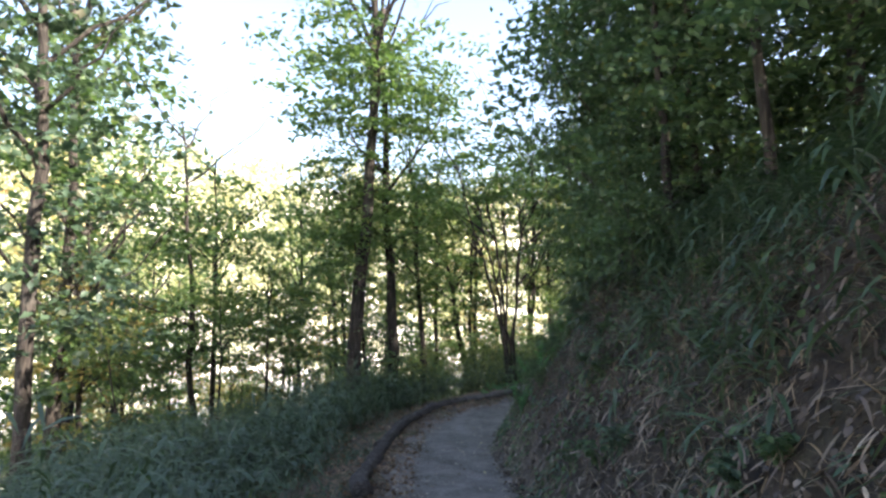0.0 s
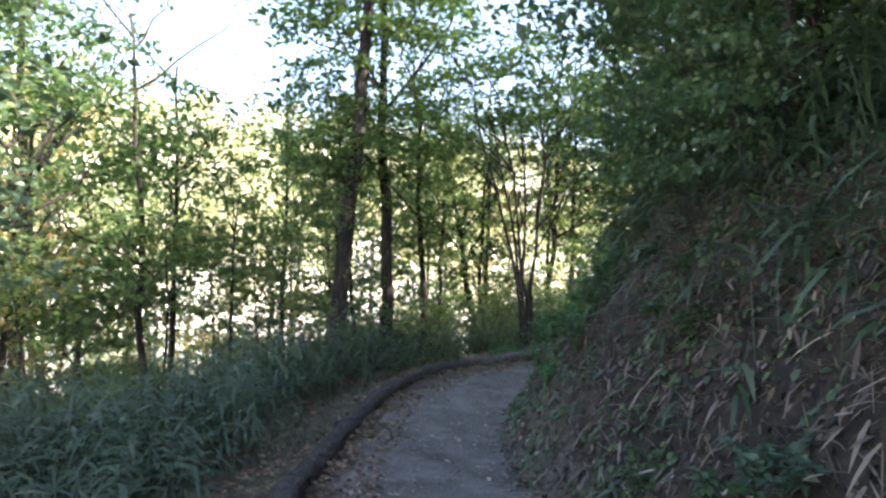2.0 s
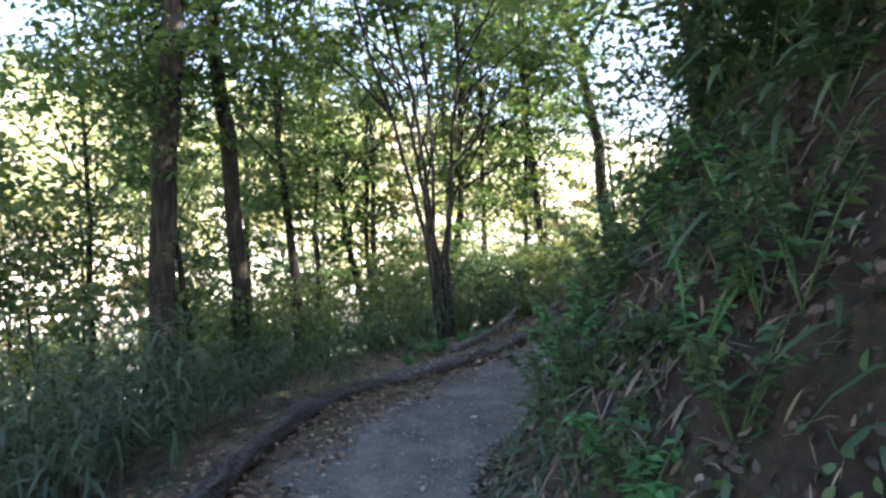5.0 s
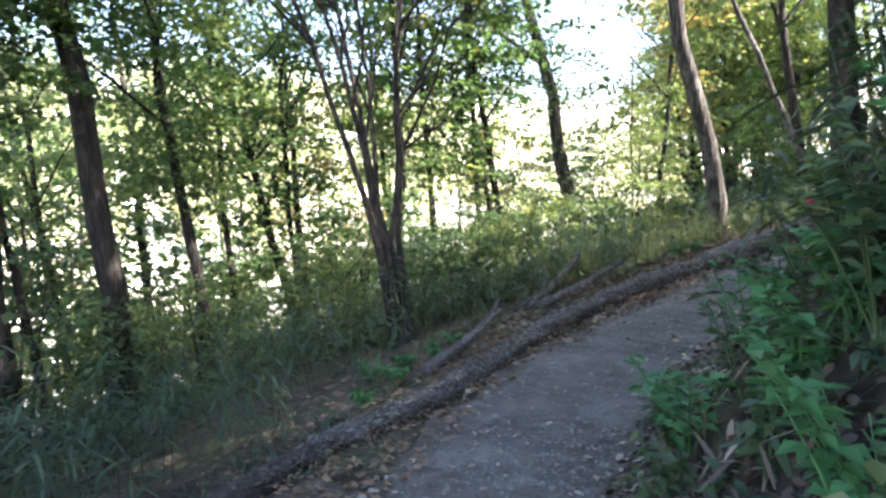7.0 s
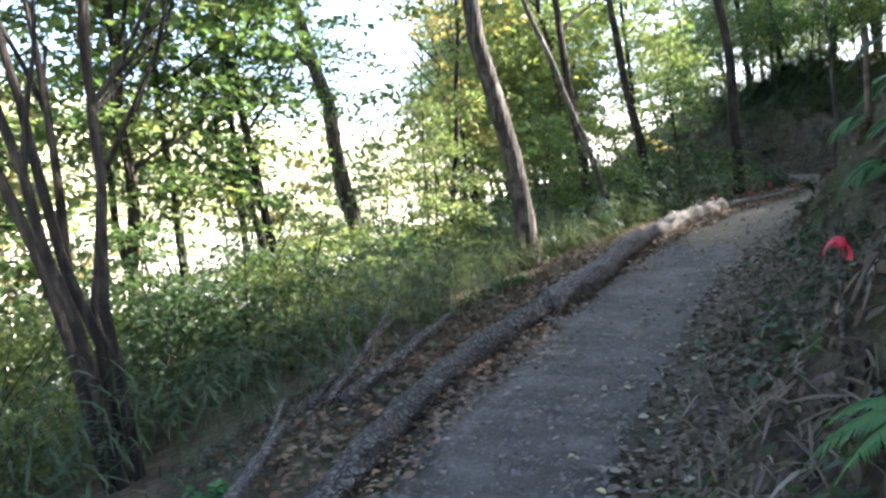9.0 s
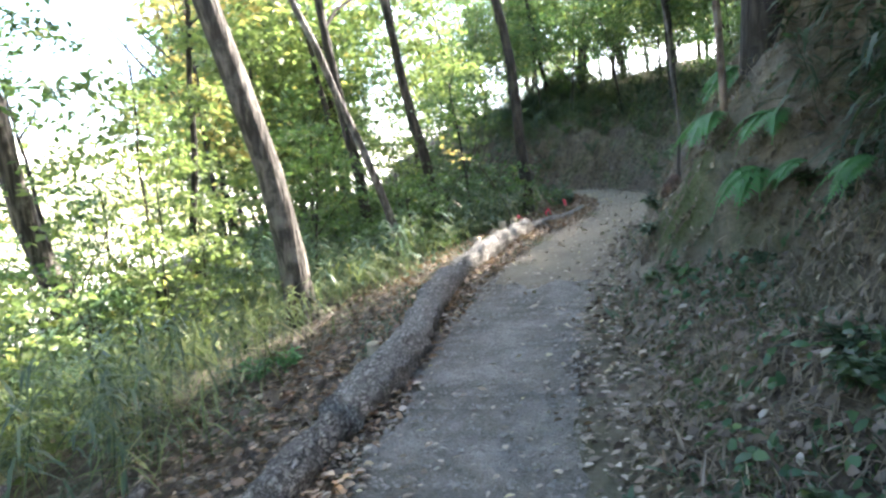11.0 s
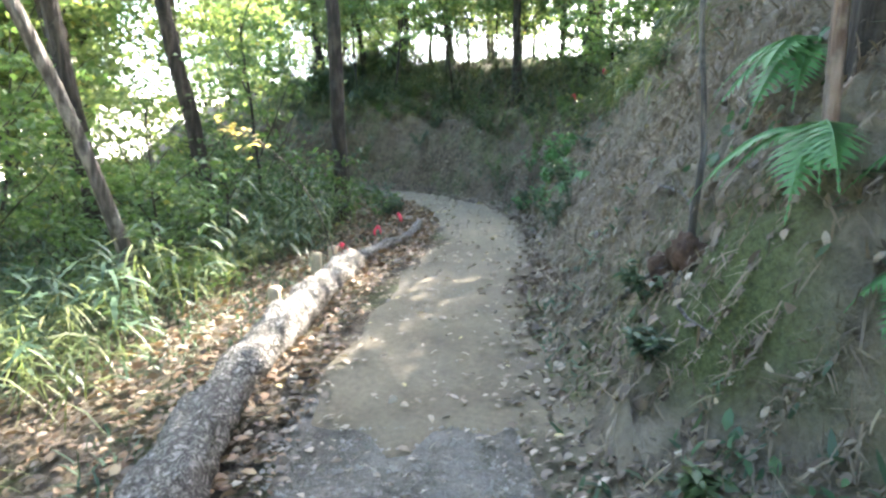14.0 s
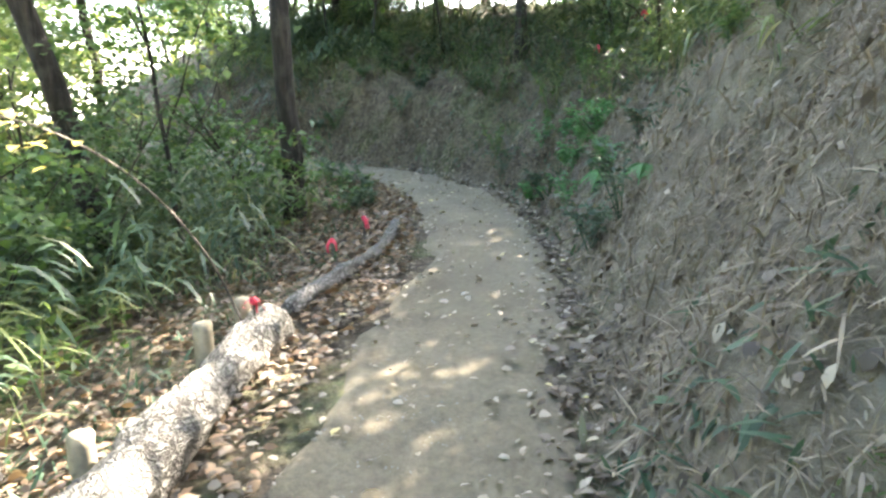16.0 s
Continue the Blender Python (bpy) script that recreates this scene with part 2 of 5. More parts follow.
def smooth_line(pts, step):
    p = np.array(pts, float)
    out = []
    for i in range(len(p) - 1):
        a, b, c, d = p[max(i - 1, 0)], p[i], p[i + 1], p[min(i + 2, len(p) - 1)]
        n = max(2, int(np.linalg.norm(c - b) / step))
        for k in range(n):
            t = k / n
            out.append(0.5 * (2 * b + (c - a) * t + (2 * a - 5 * b + 4 * c - d) * t * t + (3 * b - a - 3 * c + d) * t ** 3))
    out.append(p[-1])
    return np.array(out)


CENTRE = smooth_line(LINE, 0.15)
TANGENT = np.gradient(CENTRE[:, :2], axis=0)
TANGENT /= np.linalg.norm(TANGENT, axis=1)[:, None]
RIGHT = np.stack([TANGENT[:, 1], -TANGENT[:, 0]], 1)
ARC = np.concatenate([[0], np.cumsum(np.linalg.norm(np.diff(CENTRE[:, :2], axis=0), axis=1))])


def wave(x, y, f, seed=0.0):
    """Smooth uneven relief, about -1 to 1."""
    return (np.sin(x * f * 1.31 + y * f * 0.57 + seed) + np.sin(x * f * -0.73 + y * f * 1.17 + seed * 2.1 + 1.3)
            + np.sin(x * f * 2.3 - y * f * 1.9 + seed * 0.7) * 0.6 + np.sin(x * f * 3.1 + y * f * 3.7 + seed * 1.7) * 0.4) / 3.0


def side(x, y):
    """Distance to the right of the path's centre line, its height there, and the line's own x and y."""
    x, y = np.asarray(x, float), np.asarray(y, float)
    fx, fy = x.ravel(), y.ravel()
    d, i = np.empty(fx.size), np.empty(fx.size, int)
    for k in range(0, fx.size, 20000):
        q = (fx[k:k + 20000, None] - CENTRE[None, :, 0]) ** 2 + (fy[k:k + 20000, None] - CENTRE[None, :, 1]) ** 2
        i[k:k + 20000], d[k:k + 20000] = q.argmin(1), np.sqrt(q.min(1))
    d, i = d.reshape(x.shape), i.reshape(x.shape)
    s = (x - CENTRE[i, 0]) * RIGHT[i, 0] + (y - CENTRE[i, 1]) * RIGHT[i, 1]
    return np.where(s >= 0, d, -d), CENTRE[i, 2], CENTRE[i, 0], CENTRE[i, 1]


def step(a, b, v):
    t = np.clip((v - a) / (b - a), 0, 1)
    return t * t * (3 - 2 * t)


HALF = 0.70


def height(x, y):
    x, y = np.asarray(x, float), np.asarray(y, float)
    d, z, cx, cy = side(x, y)
    # the bank to the right: a shoulder, a steep cut, then the hillside
    shelf = 0.12 + 1.0 * step(2.6, 4.6, cx) * (1 - step(6.9, 8.3, cx)) + 0.15 * wave(cx, cy, 0.9)
    narrow = 0.18 * step(7.0, 9.5, cy) * (1 - step(12.6, 13.6, cy))
    tall = 1.5 - 0.72 * step(12.0, 14.5, cx)
    e = np.maximum(d - HALF + narrow, 0)
    up = 0.28 * np.minimum(e, shelf)
    e2 = np.maximum(e - shelf, 0)
    steep = 1.58 + 0.15 * wave(x, y, 0.7, 3)
    up = up + steep * np.minimum(e2, tall) + 0.50 * np.clip(e2 - tall, 0, 3) + 0.12 * np.clip(e2 - tall - 3, 0, 40)
    rough = step(0.0, 0.5, e)
    up = up + rough * ((0.13 + 0.17 * step(11, 14, cx)) * wave(x, y, 2.1, 1) + 0.07 * wave(x, y, 6.3, 2) + 0.035 * wave(x, y, 17, 5))
    # the slope to the left: a narrow verge, the falling wood, the valley, the far hill
    g = np.maximum(-d - HALF - 0.1, 0)
    down = 0.07 * np.minimum(g, 0.7) + 0.25 * np.clip(g - 0.7, 0, 7) + 0.45 * np.clip(g - 7.7, 0, 16) + 0.03 * np.clip(g - 23.7, 0, 40)
    rough2 = step(0.1, 0.9, g)
    down = down - rough2 * (0.07 * wave(x, y, 1.7, 4) + 0.03 * wave(x, y, 5.1, 6))
    hill = 0.40 * np.clip(g - 50, 0, 90)
    tread = (1 - step(0.0, 0.3, np.abs(d) - HALF)) * (0.012 * wave(x, y, 3.3, 8) - 0.02)
    return z + up - down + hill + tread


def height1(x, y):
    return float(height(np.array([x]), np.array([y]))[0])


# ---- mesh makers ----
def mesh_np(name, verts, faces, material, smooth=False):
    """A mesh from arrays of vertices and of faces that all have the same number of corners."""
    me = bpy.data.meshes.new(name)
    n, k = faces.shape
    me.vertices.add(len(verts))
    me.vertices.foreach_set("co", np.ascontiguousarray(verts, np.float32).ravel())
    me.loops.add(n * k)
    me.loops.foreach_set("vertex_index", np.ascontiguousarray(faces, np.int32).ravel())
    me.polygons.add(n)
    me.polygons.foreach_set("loop_start", np.arange(0, n * k, k, dtype=np.int32))
    if smooth:
        me.polygons.foreach_set("use_smooth", np.ones(n, bool))
    me.materials.append(material)
    me.update(calc_edges=True)
    me.validate()
    return me


def obj(name, me, parent=None, label=""):
    ob = new(name, me)
    ob.parent = parent
    if label:
        tagged(ob, label)
    return ob


def unit(v):
    return v / np.maximum(np.linalg.norm(v, axis=-1, keepdims=True), 1e-9)


def leaves(base, way, face, length, width):
    """Folded four-cornered leaves: base, way and face are N x 3."""
    sd = unit(np.cross(way, face))
    up = np.cross(sd, way)
    L, W = length[:, None], width[:, None]
    a = base
    b = base + way * L * 0.5 + sd * W * 0.5 + up * W * 0.18
    c = base + way * L - up * L * 0.12
    d = base + way * L * 0.5 - sd * W * 0.5 + up * W * 0.18
    n = len(base)
    v = np.stack([a, b, c, d], 1).reshape(-1, 3)
    i = np.arange(n)[:, None] * 4
    f = np.concatenate([i + np.array([0, 1, 2]), i + np.array([0, 2, 3])], 0)
    return v, f


def broad_leaves(base, way, face, length, width):
    """Rounded, slightly curled leaves of four faces each."""
    sd = unit(np.cross(way, face))
    up = np.cross(sd, way)
    L, W = length[:, None], width[:, None]
    ring = [base]
    for t, w, lift in ((0.32, 0.5, 0.16), (0.70, 0.42, 0.10)):
        for sgn in (-1, 1):
            ring.append(base + way * L * t + sd * W * w * sgn + up * W * lift)
    ring.append(base + way * L - up * L * 0.10)
    n = len(base)
    v = np.stack(ring, 1).reshape(-1, 3)
    i = np.arange(n)[:, None] * 6
    f = np.concatenate([i + np.array(k) for k in ((0, 2, 1), (1, 2, 4), (1, 4, 3), (3, 4, 5))], 0)
    return v, f


def blades(base, way, length, width, droop, rng):
    """Bent blades of three sections, which fall over towards their tips."""
    n = len(base)
    flat = unit(np.cross(way, np.array([0, 0, 1.0])) + rng.normal(0, 0.15, (n, 3)))
    vs = []
    for t, w in ((0.0, 0.5), (0.4, 1.0), (0.75, 0.7), (1.0, 0.06)):
        p = base + way * (length * t)[:, None]
        p[:, 2] -= droop * length * t * t
        vs += [p - flat * (width * w * 0.5)[:, None], p + flat * (width * w * 0.5)[:, None]]
    v = np.stack(vs, 1).reshape(-1, 3)
    i = np.arange(n)[:, None] * 8
    f = np.concatenate([i + np.array([k, k + 1, k + 3, k + 2]) for k in (0, 2, 4)], 0)
    return v, f


def tube(pts, radii, sides, rng, knobs=0.08):
    """A tapered, slightly knotted tube along points."""
    p = np.array(pts, float)
    r = np.array(radii, float)
    t = unit(np.gradient(p, axis=0))
    ref = np.array([0.31, 0.93, 0.17])
    u = unit(np.cross(t, ref))
    w = np.cross(t, u)
    a = np.linspace(0, 2 * np.pi, sides, endpoint=False)
    k = 1 + rng.normal(0, knobs, (len(p), sides))
    v = p[:, None] + (u[:, None] * np.cos(a)[None, :, None] + w[:, None] * np.sin(a)[None, :, None]) * (r[:, None] * k)[:, :, None]
    v = v.reshape(-1, 3)
    f = []
    for i in range(len(p) - 1):
        for j in range(sides):
            f.append((i * sides + j, i * sides + (j + 1) % sides, (i + 1) * sides + (j + 1) % sides, (i + 1) * sides + j))
    f = np.array(f)
    return v, f


def join(parts):
    vs, fs, n = [], [], 0
    for v, f in parts:
        vs.append(v)
        fs.append(f + n)
        n += len(v)
    return np.concatenate(vs), np.concatenate(fs)


def cap_tube(v, f, rows, sides):
    """Closes both ends of a tube with fans (quads that close on the middle)."""
    a, b = v[:sides].mean(0), v[(rows - 1) * sides:rows * sides].mean(0)
    v = np.concatenate([v[:rows * sides], [a, b]])
    n = rows * sides
    extra = []
    for j in range(0, sides, 2):
        extra.append((n, (j + 2) % sides, (j + 1) % sides, j))
        k = (rows - 1) * sides
        extra.append((n + 1, k + j, k + (j + 1) % sides, k + (j + 2) % sides))
    return v, np.concatenate([f, np.array(extra)])


# ---- ground, path ----
def graded(lo, a, b, hi, fine):
    """Coordinates with a fine middle and ever wider steps outwards."""
    mid = list(np.arange(a, b, fine))
    out, s = [b], fine
    while out[-1] < hi:
        s *= 1.12
        out.append(out[-1] + s)
    low, s = [a], fine
    while low[-1] > lo:
        s *= 1.12
        low.append(low[-1] - s)
    return np.array(low[:0:-1] + mid + out)


gx, gy = graded(-420, -5, 19, 420, 0.13), graded(-420, -3, 22, 420, 0.13)
X, Y = np.meshgrid(gx, gy)
Z = height(X, Y)
nx, ny = len(gx), len(gy)
ii = (np.arange(ny - 1)[:, None] * nx + np.arange(nx - 1)[None, :]).ravel()
quads = np.stack([ii, ii + 1, ii + nx + 1, ii + nx], 1)
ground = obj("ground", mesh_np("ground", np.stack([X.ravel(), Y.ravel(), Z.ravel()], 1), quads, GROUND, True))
far = ground.data.attributes.new("sunlit_valley", "FLOAT", "POINT")
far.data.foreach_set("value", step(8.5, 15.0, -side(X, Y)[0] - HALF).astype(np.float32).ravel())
dd, zz, cx, cy = side(X, Y)
bare = ground.data.attributes.new("bare_cut", "FLOAT", "POINT")
bare.data.foreach_set("value", (step(0.6, 0.95, dd) * (1 - step(2.2, 3.0, dd)) * step(6.2, 8.0, cx) * (1 - step(12.5, 14.0, cx)) * (0.75 + 0.35 * wave(X, Y, 1.6, 4))).clip(0, 1).astype(np.float32).ravel())
# where the bank's shade is painted: right of the path, before the bend
shady = ground.data.attributes.new("bank_shade", "FLOAT", "POINT")
shady.data.foreach_set("value", (step(0.7, 1.2, dd) * (1 - step(10.5, 13.5, cy))).astype(np.float32).ravel())
mossy = ground.data.attributes.new("moss_patch", "FLOAT", "POINT")
mossy.data.foreach_set("value", (step(0.62, 0.85, dd) * (1 - step(1.3, 2.1, dd)) * step(2.5, 4.0, cx) * (1 - step(8.3, 9.2, cx)) * step(-0.15, 0.25, wave(X, Y, 1.5, 2) + 0.5 * wave(X, Y, 4.7, 6))).astype(np.float32).ravel())
tagged(ground, "brown woodland soil sloping down to a valley", "ground", kind="structure")


def strip(name, s0, s1, left, right, lift, material, label, seed, rag=0.10, blunt=False):
    """A ragged-edged sheet lying on the ground along the path; left and right are offsets from its centre by arc length."""
    rng = np.random.default_rng(seed)
    idx = np.where((ARC >= s0) & (ARC <= s1))[0]
    cols = 17
    vs = []
    for n, k in enumerate(idx):
        wob = rag * (math.sin(ARC[k] * 2.3 + seed) + math.sin(ARC[k] * 5.9 + seed * 2)) * 0.5 + rng.normal(0, rag * 0.25)
        wob2 = rag * (math.sin(ARC[k] * 1.9 + seed * 3) + math.sin(ARC[k] * 6.7 + seed)) * 0.5 + rng.normal(0, rag * 0.25)
        end = 1.0 if blunt else min(1.0, 0.35 + (ARC[k] - s0) / 0.35, 0.35 + (s1 - ARC[k]) / 0.35)
        lo, hi = left(ARC[k]), right(ARC[k])
        for c in range(cols):
            u = c / (cols - 1)
            mid = (lo + hi) / 2
            d = mid + ((lo + wob) * (1 - u) + (hi + wob2) * u - mid) * end
            # the first rows end in an uneven tongue
            back = (0.16 * math.sin(u * 9 + seed) + 0.09 * math.sin(u * 23) + 0.22 * u) * max(0.0, 1 - n / 4) if blunt else 0.0
            vs.append((CENTRE[k, 0] + RIGHT[k, 0] * d - TANGENT[k, 0] * back, CENTRE[k, 1] + RIGHT[k, 1] * d - TANGENT[k, 1] * back))
    vs = np.array(vs)
    edge = np.tile(np.minimum(1.0, np.minimum(np.arange(cols), cols - 1 - np.arange(cols)) / 1.0), len(idx))
    edge[:cols] = 0
    z = height(vs[:, 0], vs[:, 1]) + lift * edge - 0.012 * (1 - edge)
    v = np.column_stack([vs, z])
    i = (np.arange(len(idx) - 1)[:, None] * cols + np.arange(cols - 1)[None, :]).ravel()
    f = np.stack([i, i + 1, i + cols + 1, i + cols], 1)
    ob = obj(name, mesh_np(name, v, f, material, True))
    return tagged(ob, label, "path", kind="structure")


def arc_at(x, y):
    return float(ARC[((CENTRE[:, 0] - x) ** 2 + (CENTRE[:, 1] - y) ** 2).argmin()])


S_CLAY = arc_at(8.15, 15.6)
def along(*stops):
    """A width that changes along the path: pairs of a plan point and a value."""
    at, val = [arc_at(*p) for p, _ in stops], [v for _, v in stops]
    return lambda a: float(np.interp(a, at, val))


path = strip("path", 0, S_CLAY + 0.8, along(((0.1, 10.0), -0.84), ((1.28, 12.3), -0.74), ((4.35, 14.4), -0.62)), along(((0.1, 8.5), 0.66), ((4.35, 14.4), 0.52), ((7.5, 15.5), 0.50)),
             0.02, PATH, "grey gravel footpath strewn with dry leaves", 3)
clay = strip("path_clay", S_CLAY, ARC[-1], along(((8.2, 15.6), -0.56), ((10.0, 16.0), -0.42), ((12.2, 16.1), -0.42), ((14.0, 16.5), -0.5)), along(((8.2, 15.6), 0.86), ((10.5, 16.05), 0.62), ((14, 16.5), 0.6)),
             0.028, MUD, "smooth tan clay footpath", 5, 0.08, blunt=True)
shoulder = strip("path_shoulder", arc_at(3.4, 13.9), S_CLAY + 0.2, along(((3.4, 13.9), 0.46), ((8.2, 15.6), 0.44)), along(((3.4, 13.9), 0.70), ((5.8, 14.95), 0.92), ((8.2, 15.6), 0.88)),
                 0.014, SHOULDER, "trodden tan earth beside the gravel", 8, 0.10)

# ---- logs along the edge ----
def log(name, pts, r0, r1, material, label, seed, sink=0.75):
    """A felled trunk lying on the ground through plan points."""
    rng = np.random.default_rng(seed)
    p = smooth_line([(x, y, 0) for x, y in pts], 0.04)
    n, m = len(p), 28
    r = np.linspace(r0, r1, n) * (1 + 0.09 * np.sin(np.arange(n) * 0.15 + seed) + 0.06 * np.sin(np.arange(n) * 0.43 + seed * 3))
    gz = height(p[:, 0], p[:, 1])
    ker = np.ones(9) / 9
    gz = np.convolve(np.pad(gz, 4, mode="edge"), ker, "valid")
    p[:, 2] = gz + r * sink
    v, f = tube(p, r, m, rng, 0.02)
    # furrows that wander along the bark, and flakes standing off it
    a = np.tile(np.linspace(0, 2 * np.pi, m, endpoint=False), n)
    k = np.repeat(np.arange(n) * 0.04, m)
    ridge = 0.06 * np.sin(6 * a + 2.5 * np.sin(k * 5 + seed)) + 0.06 * np.sin(3 * a - k * 9) * np.sin(k * 13 + seed)
    flake = np.array([noise.noise(Vector((w[0] * 11, w[1] * 11, w[2] * 19))) + 0.7 * abs(noise.noise(Vector((w[0] * 27, w[1] * 27, w[2] * 40)))) for w in v])
    axis = np.repeat(p, m, 0)
    v = axis + (v - axis) * (1 + ridge + 0.16 * flake)[:, None]
    v, f = cap_tube(v, f, n, m)
    ob = obj(name, mesh_np(name, v, f, material, True))
    return tagged(ob, label, "log", "logs edging the path")


log("log", [(-0.90, 6.7), (-1.0, 7.3), (-0.96, 8.4), (-0.91, 9.6)], 0.10, 0.075, BARK_WET, "rough dark log beside the footpath", 7)
log("log", [(-0.98, 9.2), (-0.80, 10.7), (-0.52, 11.7), (-0.12, 12.65), (0.38, 13.1)], 0.085, 0.08, BARK_WET, "long dark bent log edging the footpath", 2)
log("log", [(0.40, 13.2), (0.83, 13.3), (1.34, 13.55), (2.05, 14.1), (2.86, 14.66), (3.7, 15.14), (4.45, 15.38), (5.2, 15.6)], 0.075, 0.10, BARK_BROWN, "long grey bark-covered log edging the footpath", 4)
log("log", [(5.24, 15.6), (6.15, 15.80), (7.0, 16.18), (8.1, 16.58), (9.4, 16.80), (10.75, 16.97)], 0.13, 0.11, BARK_LOG, "thick log with flaking grey bark beside the footpath", 5)
log("log", [(11.05, 17.02), (11.8, 17.0), (12.7, 16.98), (13.6, 17.15)], 0.06, 0.045, BARK_LOG, "thin grey log edging the clay footpath", 6)

# ---- trees ----
CROWNS = {}


def crown_mesh(variant, material, clumps=90):
    """A unit crown of leaf clumps with gaps and an uneven outline; built once for each kind of leaf."""
    key = (variant, material.name, clumps)
    per, size = (36, 0.090) if clumps <= 60 else (50, 0.072)
    clumps = int(clumps * 0.6)
    if key not in CROWNS:
        rng = np.random.default_rng(100 + variant)
        c = unit(rng.normal(0, 1, (clumps, 3))) * (rng.random((clumps, 1)) ** 0.45)
        lump = 1 + 0.30 * wave(c[:, 0] * 3, c[:, 1] * 3 + c[:, 2] * 2, 1.3, variant)
        c *= lump[:, None]
        sp = rng.uniform(0.11, 0.22, clumps)
        n = clumps * per
        out = rng.normal(0, 1, (n, 3)) * np.repeat(sp, per)[:, None] * np.array([1.0, 1.0, 0.20])
        # each spray is flat and hangs outwards
        droop = np.repeat(unit(c + 1e-6)[:, :2] * rng.uniform(0.1, 0.6, (clumps, 1)), per, 0)
        out[:, 2] -= (out[:, :2] * droop).sum(1)
        b = np.repeat(c, per, 0) + out
        way = unit(rng.normal(0, 1, (n, 3)) * np.array([1, 1, 0.6]) + np.array([0, 0, -0.3]))
        face = unit(rng.normal(0, 0.45, (n, 3)) + np.array([0, 0, 1.0]))
        ln = rng.uniform(0.7, 1.3, n) * size
        v, f = leaves(b, way, face, ln, ln * rng.uniform(0.5, 0.8, n))
        CROWNS[key] = mesh_np("crown", v, f, material)
    return CROWNS[key]


def trunk_line(h, lean, rng, bend=0.05, n=16):
    t = np.linspace(0, 1, n)
    w = np.cumsum(rng.normal(0, bend, (n, 2)), 0) * h * 0.08
    return np.column_stack([lean[0] * h * t + w[:, 0], lean[1] * h * t + w[:, 1], h * t - 0.7 * (t < 0.01)])


def tree(name, x, y, h, r, lean, crown_r, crown_z, leaf, bark, label, seed, category="tree", limbs=7, crowns=1, group="", low=0.45, full=100, twigs=0):
    """A tree: a tapered leaning trunk, limbs, and one or more crowns of leaves."""
    rng = np.random.default_rng(seed)
    root = new(name)
    root.location = (x, y, height1(x, y) - 0.08)
    line = trunk_line(h, lean, rng)
    rad = r * np.linspace(1, 0.28, len(line))
    rad[0] *= 1.45
    rad[1] *= 1.08
    v, f = tube(line, rad, 10, rng, 0.05)
    obj("trunk", mesh_np("trunk", v, f, bark, True), root)
    for k in range(limbs):
        t = rng.uniform(low, 0.95)
        i = t * (len(line) - 1)
        a = line[int(i)] + (line[min(int(i) + 1, len(line) - 1)] - line[int(i)]) * (i % 1)
        az, ln = rng.uniform(0, 6.28), rng.uniform(0.7, 1.2) * crown_r
        e = np.array([math.cos(az), math.sin(az), rng.uniform(0.5, 1.5)]) * ln
        q = np.linspace(0, 1, 7)[:, None]
        pts = a + e * q + rng.normal(0, 0.06, (7, 3)) * ln * q + np.array([0, 0, 0.22]) * ln * q * q
        v, f = tube(pts, r * 0.34 * np.linspace(1, 0.2, 7), 6, rng, 0.05)
        limb = obj("limb", mesh_np("limb", v, f, bark, True), root)
        for j in range(twigs):
            i = 2 + j % 4
            w = unit(unit(e) + rng.normal(0, 0.65, 3)) * ln * rng.uniform(0.35, 0.6)
            tp = pts[i] + w * q[:5] * 1.5 + rng.normal(0, 0.03, (5, 3)) * ln * q[:5]
            v, f = tube(tp, r * 0.15 * np.linspace(1, 0.3, 5), 5, rng, 0.05)
            obj("twig", mesh_np("twig", v, f, bark, True), limb)
    top = line[-1]
    for k in range(crowns):
        c = obj("crown", crown_mesh((seed + k) % 5, leaf, full), root)
        off = rng.normal(0, 0.25, 3) * crown_r if k else np.zeros(3)
        zz = crown_z - k * crown_r * 1.25
        i = min(len(line) - 1, max(0, int(zz / h * (len(line) - 1))))
        c.location = (line[i][0] + off[0], line[i][1] + off[1], zz)
        s = crown_r * rng.uniform(0.85, 1.1) * (1 - 0.12 * k)
        c.scale = (s, s, s * rng.uniform(0.75, 1.0))
        c.rotation_euler = (0, 0, rng.uniform(0, 6.28))
    return tagged(root, label, category, group)


# the trees that stand by themselves
tree("pine_tree", -7.3, 10.9, 13, 0.16, (0.0, 0.02), 2.4, 9.5, LEAF_PINE, BARK, "tall dark pine-like tree at the edge of the slope", 24, crowns=3, limbs=14, low=0.25, full=55)
tree("pine_tree", -8.6, 14.0, 13, 0.17, (-0.01, 0.0), 2.5, 9.5, LEAF_GREEN, BARK, "tall dark tree lower on the slope", 25, crowns=3, limbs=14, low=0.25, full=55)
tree("pine_tree", -11.0, 18.5, 15, 0.18, (0.01, 0.0), 2.8, 12.0, LEAF_GREEN, BARK, "tall green tree far down the slope", 26, crowns=3, limbs=14, low=0.25)
tree("shrub", -4.2, 15.0, 4.0, 0.04, (-0.05, 0.05), 1.6, 3.0, LEAF_LIME, BARK, "leafy light green shrub among bamboo grass", 28, "shrub", low=0.2, full=50)
tree("oak_tree", -2.5, 16.3, 14, 0.20, (0.035, 0.02), 2.7, 9.0, LEAF_GREEN, BARK, "tall dark-barked oak with green leaves on the slope", 11, crowns=2, limbs=12, twigs=2)
tree("oak_tree", -1.5, 17.2, 12, 0.16, (-0.03, 0.02), 2.2, 8.4, LEAF_GREEN, BARK, "slender dark oak beside a thicker one", 12, crowns=2, limbs=9, twigs=2)
